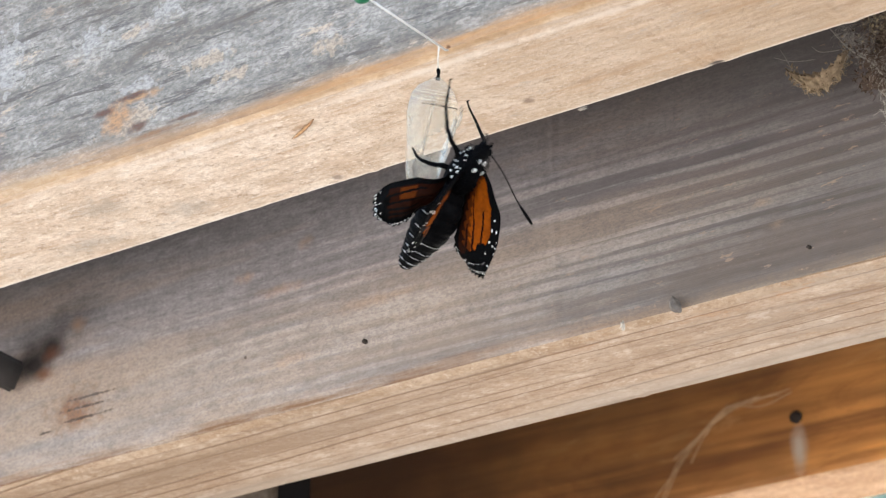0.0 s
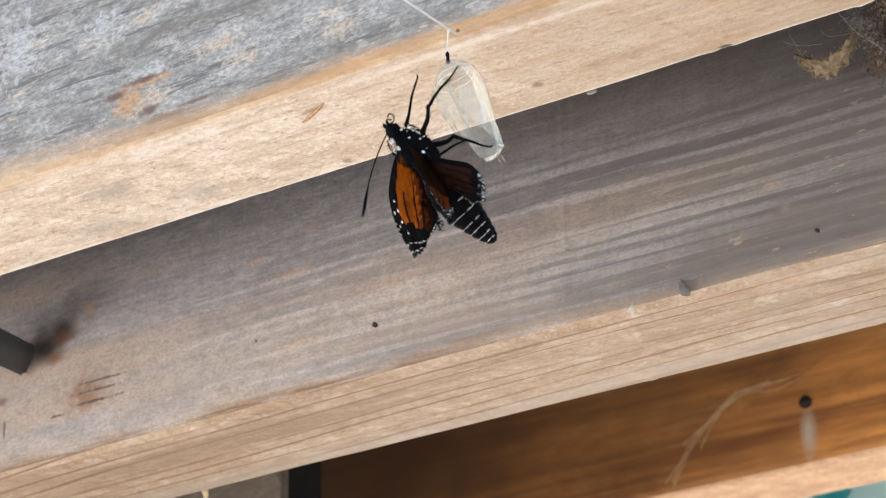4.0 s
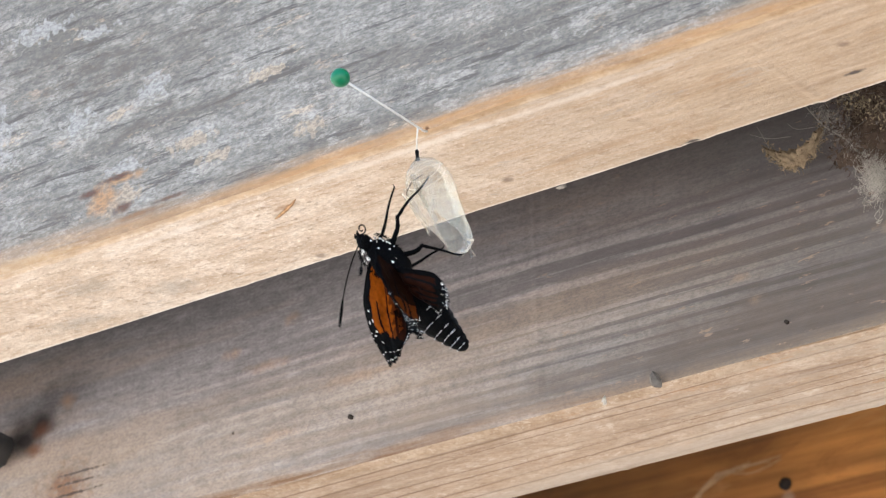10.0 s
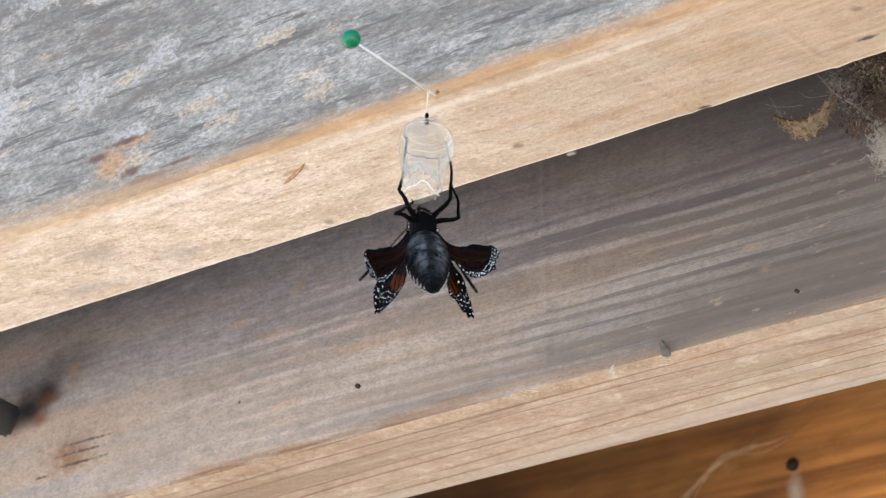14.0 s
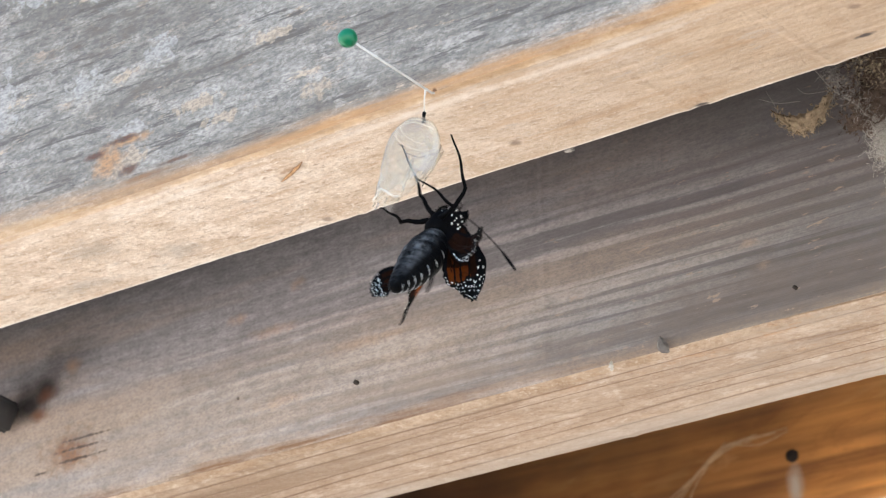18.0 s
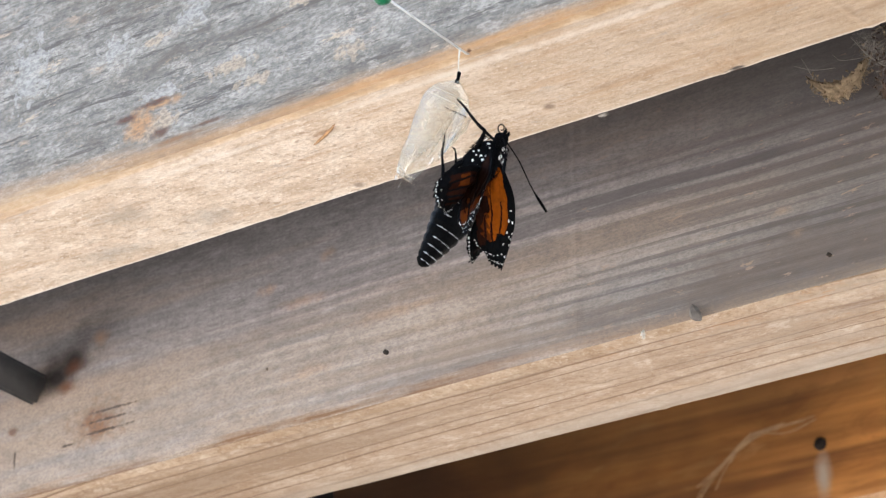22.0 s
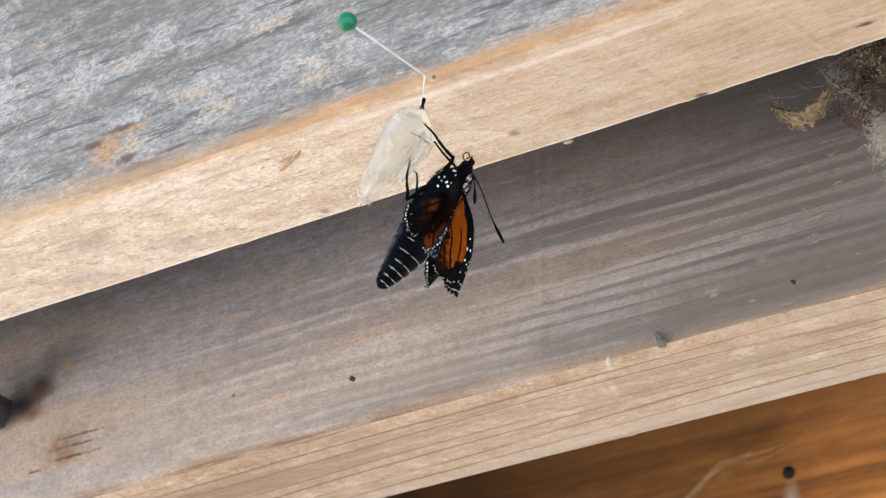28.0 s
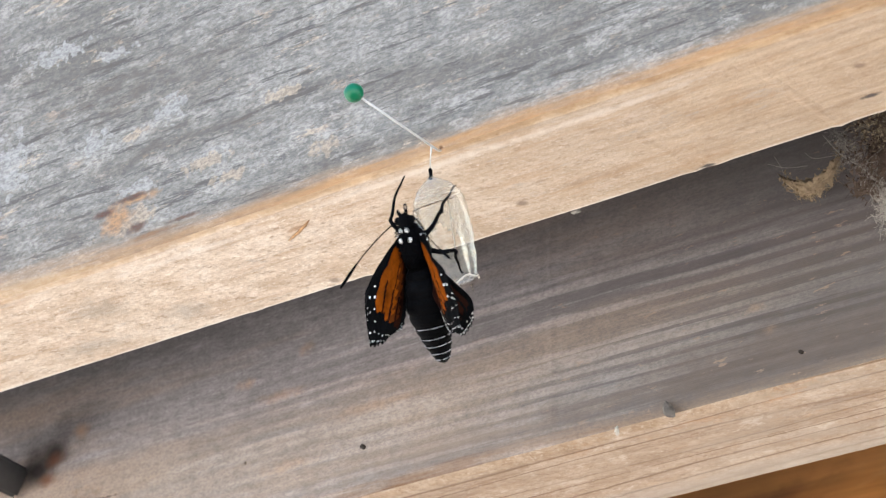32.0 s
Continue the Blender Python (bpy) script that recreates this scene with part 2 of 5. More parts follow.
# sheltered underside: buff planed wood, worn and flecked
def sheltered(name="sheltered_pine", shift=0.0, grain=0.35, tint=(1, 1, 1), lines=0.0):
    k = Mat(name, 0.75, 0, 0.25)

    def tn(c):
        return tuple(a * b for a, b in zip(c, tint))

    fibre = k.noise((120, 200, 200), 8, 0.8, (shift, 0, 0))
    fine = k.noise((800, 1200, 1200), 3, 0.75, (shift, 3, 0))
    broad = k.noise((26, 110, 110), 6, 0.7, (shift, 2, 0), 0.4)
    c = k.mix(k.ramp(fibre, 0.36, 0.64), tn((0.56, 0.435, 0.315)), tn((0.79, 0.67, 0.54)))
    c = k.mix(k.math("MULTIPLY", k.ramp(broad, 0.47, 0.63), 0.42), c, tn((0.43, 0.29, 0.175)))
    pale = k.noise((55, 120, 120), 10, 0.8, (4 + shift, 0, 2))
    c = k.mix(k.math("MULTIPLY", k.ramp(pale, 0.475, 0.58), 0.6), c, tn((0.86, 0.765, 0.65)))
    mottle = k.noise((95, 120, 120), 9, 0.8, (8 + shift, 3, 1), 0.5)
    c = k.mix(k.math("MULTIPLY", k.ramp(mottle, 0.52, 0.60), 0.45), c, tn((0.58, 0.45, 0.33)))
    c = k.mix(k.math("MULTIPLY", k.ramp(mottle, 0.47, 0.40), 0.45), c, tn((0.88, 0.80, 0.70)))
    pit = k.noise((220, 420, 420), 6, 0.75, (2 + shift, 5, 2))
    c = k.mix(k.math("MULTIPLY", k.ramp(pit, 0.56, 0.61), grain * 1.6), c, tn((0.30, 0.20, 0.13)))
    c = k.mix(k.math("MULTIPLY", k.ramp(fine, 0.48, 0.62), 0.32), c, tn((0.30, 0.205, 0.135)))
    speck = k.noise((1000, 1300, 1300), 2, 0.6, (7 + shift, 1, 4))
    c = k.mix(k.math("MULTIPLY", k.ramp(speck, 0.61, 0.67), 0.6), c, tn((0.92, 0.86, 0.77)))
    chip = k.noise((75, 130, 130), 10, 0.82, (3 + shift, 6, 8), 0.3)
    c = k.mix(k.math("MULTIPLY", k.ramp(chip, 0.555, 0.575), 0.42 + 0.2 * lines), c, tn((0.50, 0.385, 0.27)))
    c = k.mix(k.math("MULTIPLY", k.ramp(chip, 0.43, 0.405), 0.5 + 0.3 * lines), c, tn((0.93, 0.85, 0.75)))
    hair = k.noise((14, 700, 700), 4, 0.6, (1 + shift, 8, 2), 0.2)
    c = k.mix(k.math("MULTIPLY", k.ramp(hair, 0.60, 0.66), 0.28), c, tn((0.32, 0.20, 0.115)))
    h = k.math("ADD", k.math("ADD", fibre, mottle), fine)
    if lines:
        ring = k.math("ADD", k.math("MULTIPLY", k.axis(1), 26.0), k.math("MULTIPLY", k.noise((2.2, 30, 30), 3, 0.5, (9 + shift, 1, 0), 0.3), 0.85))
        band = k.math("PINGPONG", k.math("MULTIPLY", ring, 8.0), 0.5)
        c = k.mix(k.math("MULTIPLY", k.ramp(band, 0.0, 0.11, True), k.math("MULTIPLY", k.ramp(k.noise((16, 130, 130), 5, 0.7, (2, 2, 2)), 0.30, 0.50), lines)), c, tn((0.26, 0.155, 0.085)))
        wash = k.noise((9, 120, 120), 4, 0.6, (3 + shift, 7, 0))
        c = k.mix(k.math("MULTIPLY", k.ramp(wash, 0.49, 0.63), 0.55), c, tn((0.42, 0.325, 0.235)))
        wet = k.math("MULTIPLY", k.ramp(k.axis(0), -0.03, 0.06), k.ramp(k.noise((40, 160, 160), 6, 0.75, (1, 5, 3)), 0.46, 0.60))
        c = k.mix(k.math("MULTIPLY", wet, 0.75), c, tn((0.62, 0.585, 0.53)))
        rusty = k.math("MULTIPLY", k.ramp(k.axis(0), -0.06, 0.04), k.ramp(k.noise((60, 140, 140), 7, 0.75, (6, 6, 3)), 0.57, 0.64))
        c = k.mix(k.math("MULTIPLY", rusty, 0.6), c, tn((0.70, 0.42, 0.21)))
        rear = k.math("ADD", k.axis(1), k.math("MULTIPLY", k.math("SUBTRACT", k.noise((16, 80, 80), 5, 0.7, (7, 3, 1)), 0.5), 0.022))
        c = k.mix(k.math("MULTIPLY", k.ramp(rear, 0.106, 0.113), 0.55), c, k.mix(fibre, tn((0.50, 0.47, 0.43)), tn((0.86, 0.83, 0.78))))
        h = k.math("SUBTRACT", h, k.ramp(band, 0.0, 0.12, True))
    k.colour(c)
    k.bump(h, 0.6, 0.0005)
    return k


def underside():
    k = sheltered()
    c = k.b.inputs["Base Color"].links[0].from_socket
    c = k.mix(k.math("MULTIPLY", k.ramp(k.math("ADD", k.axis(1), k.math("MULTIPLY", k.noise((60, 300, 300), 5), 0.008)), 0.005, 0.0095, True), 0.35), c, (0.82, 0.74, 0.64))
    brown = k.math("MULTIPLY", k.ramp(k.math("ADD", k.axis(0), k.math("MULTIPLY", k.noise((30, 120, 120), 6, 0.75, (3, 3, 3)), 0.08)), -0.01, 0.10), 0.72)
    c = k.mix(brown, c, k.mix(k.ramp(k.noise((40, 420, 420), 7, 0.8, (6, 1, 0)), 0.35, 0.65), (0.29, 0.19, 0.11), (0.58, 0.44, 0.30)))
    grey = k.math("MULTIPLY", k.ramp(k.noise((60, 150, 150), 8, 0.8, (2, 9, 5)), 0.58, 0.65), 0.5)
    c = k.mix(grey, c, (0.42, 0.38, 0.34))
    rust = k.math("MULTIPLY", k.ramp(k.noise((22, 190, 190), 6, 0.75, (12, 4, 0)), 0.53, 0.62), 0.32)
    c = k.mix(rust, c, (0.42, 0.235, 0.105))
    # paler line along the rear arris, put into the wood colour
    c = k.mix(k.math("MULTIPLY", k.ramp(k.math("ADD", k.axis(1), k.math("MULTIPLY", k.noise((260, 60, 60), 4, 0.7, (1, 1, 9)), 0.0012)), 0.0366, 0.0376), 0.8), c, (0.90, 0.86, 0.80))
    c = k.mix(k.math("MULTIPLY", k.ramp(k.math("ADD", k.axis(1), k.math("MULTIPLY", k.noise((90, 60, 60), 6, 0.75, (4, 1, 2)), 0.0035)), 0.003, 0.0046, True), k.math("ADD", 0.65, k.math("MULTIPLY", k.ramp(k.axis(0), -0.11, -0.01), 0.25))), c, k.mix(k.ramp(k.noise((150, 420, 420), 6, 0.8, (1, 2, 3)), 0.35, 0.65), (0.27, 0.16, 0.08), (0.48, 0.32, 0.18)))
    for x, y, sx in ((0.030, 0.0056, 0.030), (-0.012, 0.0048, 0.032), (-0.07, 0.0062, 0.03)):
        c = k.mix(k.math("MULTIPLY", k.spot((x, y, 2.0), (sx, 0.0014, 0.02), 1.0, 0.3, 0.8, 300), 0.5), c, (0.82, 0.76, 0.68))
    c = k.mix(k.math("MULTIPLY", k.spot((-0.0440, 0.0104, 2.0), (0.0045, 0.0010, 0.02), 1.0, 0.3, 0.8, 600), 0.5), c, (0.32, 0.18, 0.09))
    for x, y in ((-0.0011, 0.0283), (-0.0545, 0.0345), (0.0817, 0.0187)):
        c = k.mix(k.math("MULTIPLY", k.spot((x, y, 2.0), (0.0017, 0.0014, 0.02), 1.0, 0.4, 0.4, 500), 0.8), c, (0.26, 0.18, 0.13))
    for x, y in ((0.0374, 0.0362), (0.0772, 0.03), (0.005, 0.0376)):
        c = k.mix(k.spot((x, y, 2.0), (0.0028, 0.0008, 0.02), 1.0, 0.4, 0.6, 600), c, (0.10, 0.08, 0.07))
    for x, y, sx, sy in ((-0.105, 0.016, 0.010, 0.006), (-0.09, 0.028, 0.008, 0.005), (-0.12, 0.03, 0.012, 0.004)):
        c = k.mix(k.math("MULTIPLY", k.spot((x, y, 2.0), (sx, sy, 0.02), 1.0, 0.2, 0.9, 330), 0.45), c, (0.30, 0.27, 0.23))
    k.colour(c)
    return k.m


# inner joist: grey-brown with wavy growth rings
def inner():
    k = Mat("grey_brown_pine", 0.8, 0, 0.2)
    fibre = k.noise((90, 500, 800), 8, 0.8, (2, 0, 1))
    fine = k.noise((1100, 900, 2400), 3, 0.75, (8, 4, 4))
    ring = k.noise((3.4, 40, 20), 4, 0.55, (5, 0, 2), 0.3)
    wave = k.math("ADD", k.axis(2), k.math("MULTIPLY", ring, 0.022))
    patchy = k.ramp(k.noise((16, 40, 70), 4, 0.6, (3, 0, 4)), 0.30, 0.58)
    low_right = k.math("MULTIPLY", k.math("MULTIPLY", k.ramp(k.axis(0), -0.15, -0.04), k.ramp(k.axis(0), 0.03, 0.11, True)), k.ramp(k.axis(2), 1.996, 2.012, True))
    strong = k.math("MULTIPLY", patchy, low_right)
    sine = k.math("MULTIPLY", k.math("SINE", k.math("MULTIPLY", wave, 2050.0)), k.math("MULTIPLY", strong, 0.8))
    lines = k.math("MULTIPLY", k.math("SUBTRACT", k.ramp(k.noise((3.2, 60, 330), 5, 0.7, (4, 1, 7), 0.25), 0.36, 0.64), 0.5), k.math("ADD", 0.14, k.math("MULTIPLY", low_right, 1.5)))
    sine = k.math("ADD", sine, lines)
    band = k.math("ADD", sine, k.math("ADD", 0.3, k.math("MULTIPLY", k.math("SUBTRACT", k.noise((26, 100, 260), 6, 0.75), 0.5), 0.8)))
    broad = k.noise((7, 30, 60), 4, 0.6, (1, 0, 8))
    c = k.mix(k.ramp(fibre, 0.3, 0.7), (0.165, 0.146, 0.137), (0.40, 0.362, 0.342))
    right = k.ramp(k.axis(0), -0.09, 0.02)
    ringed = k.ramp(band, 0.05, 0.45, True)
    c = k.mix(k.math("MULTIPLY", ringed, k.math("ADD", k.math("MULTIPLY", right, 0.50), 0.35)), c, (0.105, 0.088, 0.077))
    saw = k.noise((620, 300, 90), 4, 0.75, (1, 6, 3))
    c = k.mix(k.math("MULTIPLY", k.ramp(saw, 0.5, 0.66), k.math("ADD", 0.24, k.math("MULTIPLY", right, 0.26))), c, (0.15, 0.13, 0.118))
    c = k.mix(k.math("MULTIPLY", k.ramp(broad, 0.45, 0.61), k.math("SUBTRACT", 0.72, k.math("MULTIPLY", right, 0.36))), c, (0.35, 0.255, 0.185))
    c = k.mix(k.math("MULTIPLY", k.ramp(band, 0.42, 0.62), 0.42), c, (0.44, 0.37, 0.315))
    # darker colours towards the right end of the beam
    right_dark = k.math("MULTIPLY", k.ramp(k.math("ADD", k.axis(0), k.math("MULTIPLY", k.noise((20, 20, 60), 4), 0.06)), -0.038, 0.07), 0.75)
    warm = k.math("MULTIPLY", k.ramp(k.math("ADD", k.axis(2), k.math("MULTIPLY", k.noise((9, 60, 90), 5, 0.65, (2, 2, 6)), 0.03)), 2.020, 1.990), k.ramp(k.noise((11, 60, 130), 5, 0.7, (8, 1, 1)), 0.40, 0.60))
    c = k.mix(k.math("MULTIPLY", warm, 0.7), c, (0.33, 0.24, 0.175))
    c = k.mix(right_dark, c, k.mix(k.math("MULTIPLY", ringed, 0.6), k.mix(fibre, (0.055, 0.050, 0.048), (0.135, 0.122, 0.114)), (0.042, 0.038, 0.036)))
    for x, z, sx, sz, f in ((-0.0983, 2.0095, 0.003, 0.0018, 0.8), (-0.1162, 2.005, 0.0035, 0.0018, 0.8), (-0.1051, 1.9997, 0.009, 0.0018, 0.6), (-0.1026, 1.9822, 0.010, 0.002, 0.6), (-0.080, 1.9905, 0.014, 0.002, 0.5), (0.0596, 1.9902, 0.007, 0.0022, 1.2), (0.0610, 1.984, 0.006, 0.0020, 1.2), (0.0249, 1.9824, 0.002, 0.0013, 0.8), (0.022, 1.988, 0.003, 0.0013, 0.5)):
        c = k.mix(k.math("MULTIPLY", k.spot((x, 0.076, z), (sx, 0.05, sz), 1.0, 0.2, 0.9, 330), f * 0.6), c, (0.44, 0.27, 0.16))
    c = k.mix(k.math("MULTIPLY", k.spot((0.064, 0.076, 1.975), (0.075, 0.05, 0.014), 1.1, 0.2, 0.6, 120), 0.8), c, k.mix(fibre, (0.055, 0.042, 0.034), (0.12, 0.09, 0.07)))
    c = k.mix(k.math("MULTIPLY", k.ramp(k.noise((38, 60, 60), 8, 0.8, (7, 7, 2)), 0.54, 0.62), k.math("MULTIPLY", right, 0.45)), c, (0.085, 0.078, 0.076))
    # scuffed fibres, nail heads
    c = k.mix(k.math("MULTIPLY", k.spot((-0.169, 0.076, 1.984), (0.0105, 0.05, 0.0065), 1.0, 0.2, 0.9, 400), 0.85), c, (0.20, 0.095, 0.045))
    c = k.mix(k.math("MULTIPLY", k.spot((-0.1975, 0.076, 1.9880), (0.0022, 0.05, 0.0014), 1.0, 0.2, 0.7, 400), 0.8), c, (0.15, 0.07, 0.04))
    for x, z, sx, sz in ((-0.164, 1.9868, 0.009, 0.00045), (-0.166, 1.9845, 0.009, 0.00045), (-0.166, 1.9818, 0.010, 0.00045), (-0.196, 1.9806, 0.0005, 0.0026), (-0.178, 1.9805, 0.003, 0.0004), (-0.1156, 1.9855, 0.0005, 0.0005)):
        c = k.mix(k.math("MULTIPLY", k.spot((x, 0.076, z), (sx, 0.05, sz), 1.0, 0.4, 1.1, 700), 0.9), c, (0.055, 0.034, 0.024))
    low = k.math("ADD", k.axis(2), k.math("MULTIPLY", k.math("SUBTRACT", k.noise((14, 60, 300), 6, 0.7), 0.5), 0.006))
    c = k.mix(k.math("MULTIPLY", k.ramp(low, 1.9697, 1.9722, True), 0.65), c, k.mix(fibre, (0.27, 0.18, 0.11), (0.44, 0.33, 0.22)))
    c = k.mix(k.math("MULTIPLY", k.ramp(fine, 0.45, 0.60), 0.36), c, (0.085, 0.076, 0.072))
    fuzz = k.noise((170, 160, 260), 6, 0.8, (9, 2, 3))
    c = k.mix(k.math("MULTIPLY", k.ramp(fuzz, 0.50, 0.62), 0.22), c, (0.098, 0.088, 0.084))
    c = k.mix(k.math("MULTIPLY", k.ramp(fuzz, 0.46, 0.36), k.math("MULTIPLY", k.math("SUBTRACT", 1.0, right), 0.16)), c, (0.40, 0.36, 0.335))
    blot = k.noise((45, 90, 120), 7, 0.75, (6, 2, 9))
    c = k.mix(k.math("MULTIPLY", k.ramp(blot, 0.52, 0.62), 0.25), c, (0.12, 0.105, 0.098))
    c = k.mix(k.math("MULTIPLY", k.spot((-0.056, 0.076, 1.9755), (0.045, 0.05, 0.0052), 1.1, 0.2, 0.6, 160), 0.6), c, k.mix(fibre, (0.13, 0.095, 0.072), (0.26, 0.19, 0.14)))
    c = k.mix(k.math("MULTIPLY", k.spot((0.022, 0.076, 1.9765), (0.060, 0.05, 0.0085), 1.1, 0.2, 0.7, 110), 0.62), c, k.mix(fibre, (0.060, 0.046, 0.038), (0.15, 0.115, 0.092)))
    flecks = k.math("MULTIPLY", k.ramp(k.noise((120, 200, 420), 5, 0.7, (3, 3, 8)), 0.62, 0.67), right)
    c = k.mix(k.math("MULTIPLY", flecks, 0.6), c, (0.30, 0.20, 0.14))
    # bolt's soft shadow painted dark up to its right, with rust round its end
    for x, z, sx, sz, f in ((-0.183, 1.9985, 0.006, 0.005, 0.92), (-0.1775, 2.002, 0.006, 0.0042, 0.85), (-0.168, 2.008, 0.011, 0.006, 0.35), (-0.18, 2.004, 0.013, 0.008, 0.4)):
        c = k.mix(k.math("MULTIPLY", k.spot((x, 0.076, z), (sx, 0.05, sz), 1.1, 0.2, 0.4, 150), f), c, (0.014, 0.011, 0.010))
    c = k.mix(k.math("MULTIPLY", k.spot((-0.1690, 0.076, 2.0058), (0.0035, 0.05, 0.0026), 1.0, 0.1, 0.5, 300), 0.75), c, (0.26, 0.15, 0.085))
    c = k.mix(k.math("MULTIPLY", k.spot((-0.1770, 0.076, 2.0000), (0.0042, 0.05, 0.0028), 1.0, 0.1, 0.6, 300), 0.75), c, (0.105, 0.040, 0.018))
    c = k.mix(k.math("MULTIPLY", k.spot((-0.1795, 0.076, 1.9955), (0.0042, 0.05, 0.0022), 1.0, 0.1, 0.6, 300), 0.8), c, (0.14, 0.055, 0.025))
    worn = k.math("MULTIPLY", k.ramp(k.axis(0), -0.07, 0.02, True), k.ramp(k.noise((30, 90, 600), 5, 0.7, (2, 9, 1)), 0.4, 0.55))
    c = k.mix(k.math("MULTIPLY", k.ramp(low, 1.9708, 1.9728, True), k.math("MULTIPLY", worn, 0.88)), c, (0.14, 0.066, 0.026))
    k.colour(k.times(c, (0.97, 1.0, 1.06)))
    k.bump(k.math("ADD", k.math("ADD", fibre, band), fine), 0.2, 0.0004)
    return k.m


def far_wood():
    k = Mat("orange_brown_cedar", 0.6, 0, 0.35)
    fibre = k.noise((8, 100, 200), 5, 0.65)
    broad = k.noise((5, 20, 34), 4, 0.6, (2, 0, 1), 0.5)
    c = k.mix(k.ramp(fibre, 0.3, 0.7), (0.42, 0.165, 0.042), (0.88, 0.39, 0.105))
    c = k.mix(k.math("MULTIPLY", k.ramp(broad, 0.45, 0.7), 0.8), c, (0.18, 0.075, 0.032))
    stain = k.noise((16, 60, 52), 7, 0.75, (4, 2, 7), 0.8)
    c = k.mix(k.math("MULTIPLY", k.ramp(stain, 0.50, 0.64), 0.6), c, (0.25, 0.078, 0.024))
    c = k.mix(k.math("MULTIPLY", k.ramp(stain, 0.44, 0.34), 0.5), c, (0.80, 0.42, 0.15))
    seam = k.noise((3, 30, 95), 4, 0.6, (6, 1, 4), 0.2)
    c = k.mix(k.math("MULTIPLY", k.ramp(seam, 0.53, 0.62), 0.6), c, (0.17, 0.06, 0.022))
    top = k.ramp(k.math("ADD", k.axis(2), k.math("MULTIPLY", k.noise((10, 40, 40), 4, 0.6, (1, 1, 1)), 0.012)), 2.058, 2.068)
    c = k.mix(k.math("MULTIPLY", top, 0.5), c, (0.24, 0.115, 0.05))
    # shade over the left half, painted dark into the wood colour
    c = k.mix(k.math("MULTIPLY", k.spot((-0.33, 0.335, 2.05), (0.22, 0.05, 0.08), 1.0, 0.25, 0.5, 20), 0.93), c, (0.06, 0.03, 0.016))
    c = k.mix(k.spot((-0.1262, 0.335, 2.031), (0.0035, 0.05, 0.009), 1.0, 0.2, 0.5, 120), c, (0.55, 0.45, 0.36))
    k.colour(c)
    k.bump(fibre, 0.3, 0.0006)
    return k.m


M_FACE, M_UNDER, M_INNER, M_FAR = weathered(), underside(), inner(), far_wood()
M_INNER_LOW = sheltered("inner_sheltered_pine", 6.0, 0.2, (0.56, 0.485, 0.415), 0.95).m
M_FAR_LOW = sheltered("cedar_sheltered", 11.0, 0.2, (0.85, 0.62, 0.42)).m


def scales(name, col, rough=0.75, spec=0.03):
    """Wing scales: a fine grain, dark dusting in drifts, and faint ribs."""
    k = Mat(name, rough, 0, spec)
    c = k.mix(k.noise((900, 900, 900), 3), tuple(0.55 * v for v in col), tuple(1.35 * v for v in col))
    c = k.mix(k.math("MULTIPLY", k.ramp(k.noise((230, 230, 150), 5, 0.7), 0.48, 0.70), 0.75), c, tuple(0.22 * v for v in col))
    k.colour(c)
    k.bump(k.noise((700, 700, 250), 4), 0.4, 0.0002)
    return k.m


M_BLACK = plain("black_scales", (0.0014, 0.0014, 0.0017), 0.75, 0, 0.03, 0.5, 900)
M_DUSK = scales("dark_brown_scales", (0.012, 0.0031, 0.0014))
M_AMBER = scales("amber_scales", (0.060, 0.0135, 0.0018))
M_OCHRE = scales("ochre_scales", (0.010, 0.0030, 0.0012))
M_ORANGE = scales("orange_scales", (0.175, 0.038, 0.0016))
M_WHITE = plain("white_scales", (0.85, 0.84, 0.80), 0.6, 0, 0.3, 0.08)
M_GREEN = plain("green_plastic", (0.001, 0.115, 0.048), 0.3, 0, 0.3, 0.05)
M_PIN = plain("bright_steel", (0.52, 0.50, 0.47), 0.4, 0.4, 0.5, 0.3, 1500)


def abdomen_mat():
    k = Mat("downy_black_abdomen", 0.7, 0, 0.03)
    c = k.mix(k.ramp(k.noise((260, 260, 260), 4), 0.5, 0.7), (0.0012, 0.0012, 0.0015), (0.0035, 0.0036, 0.0042))
    # grey down in broken plates along the belly, parted by the dark joints and a dark middle line
    belly = k.math("ADD", k.math("ADD", k.math("MULTIPLY", k.axis(1), 0.76), k.math("MULTIPLY", k.axis(2), 0.65)), 0.0208)
    along = k.math("SUBTRACT", k.math("MULTIPLY", k.axis(1), 0.627), k.math("MULTIPLY", k.axis(2), 0.779))
    joint = k.math("ADD", 0.5, k.math("MULTIPLY", k.ramp(k.math("PINGPONG", k.math("ADD", k.math("MULTIPLY", along, 400.0), k.math("MULTIPLY", k.noise((300, 300, 300), 3), 0.25)), 0.5), 0.03, 0.2), 0.5))
    wide = k.math("ABSOLUTE", k.axis(0))
    patch = k.ramp(k.noise((420, 420, 300), 6, 0.75, (2, 0, 0)), 0.40, 0.62)
    stripe = k.math("MULTIPLY", k.math("MULTIPLY", k.ramp(belly, 0.0, 0.0020), joint), k.math("MULTIPLY", k.math("ADD", 0.2, k.math("MULTIPLY", k.ramp(wide, 0.0004, 0.0012), 0.8)), patch))
    c = k.mix(k.math("MULTIPLY", stripe, 0.85), c, (0.095, 0.098, 0.102))
    k.colour(c)
    k.bump(k.math("ADD", k.noise((900, 900, 900), 4), k.math("MULTIPLY", joint, 0.7)), 0.7, 0.0004)
    return k.m


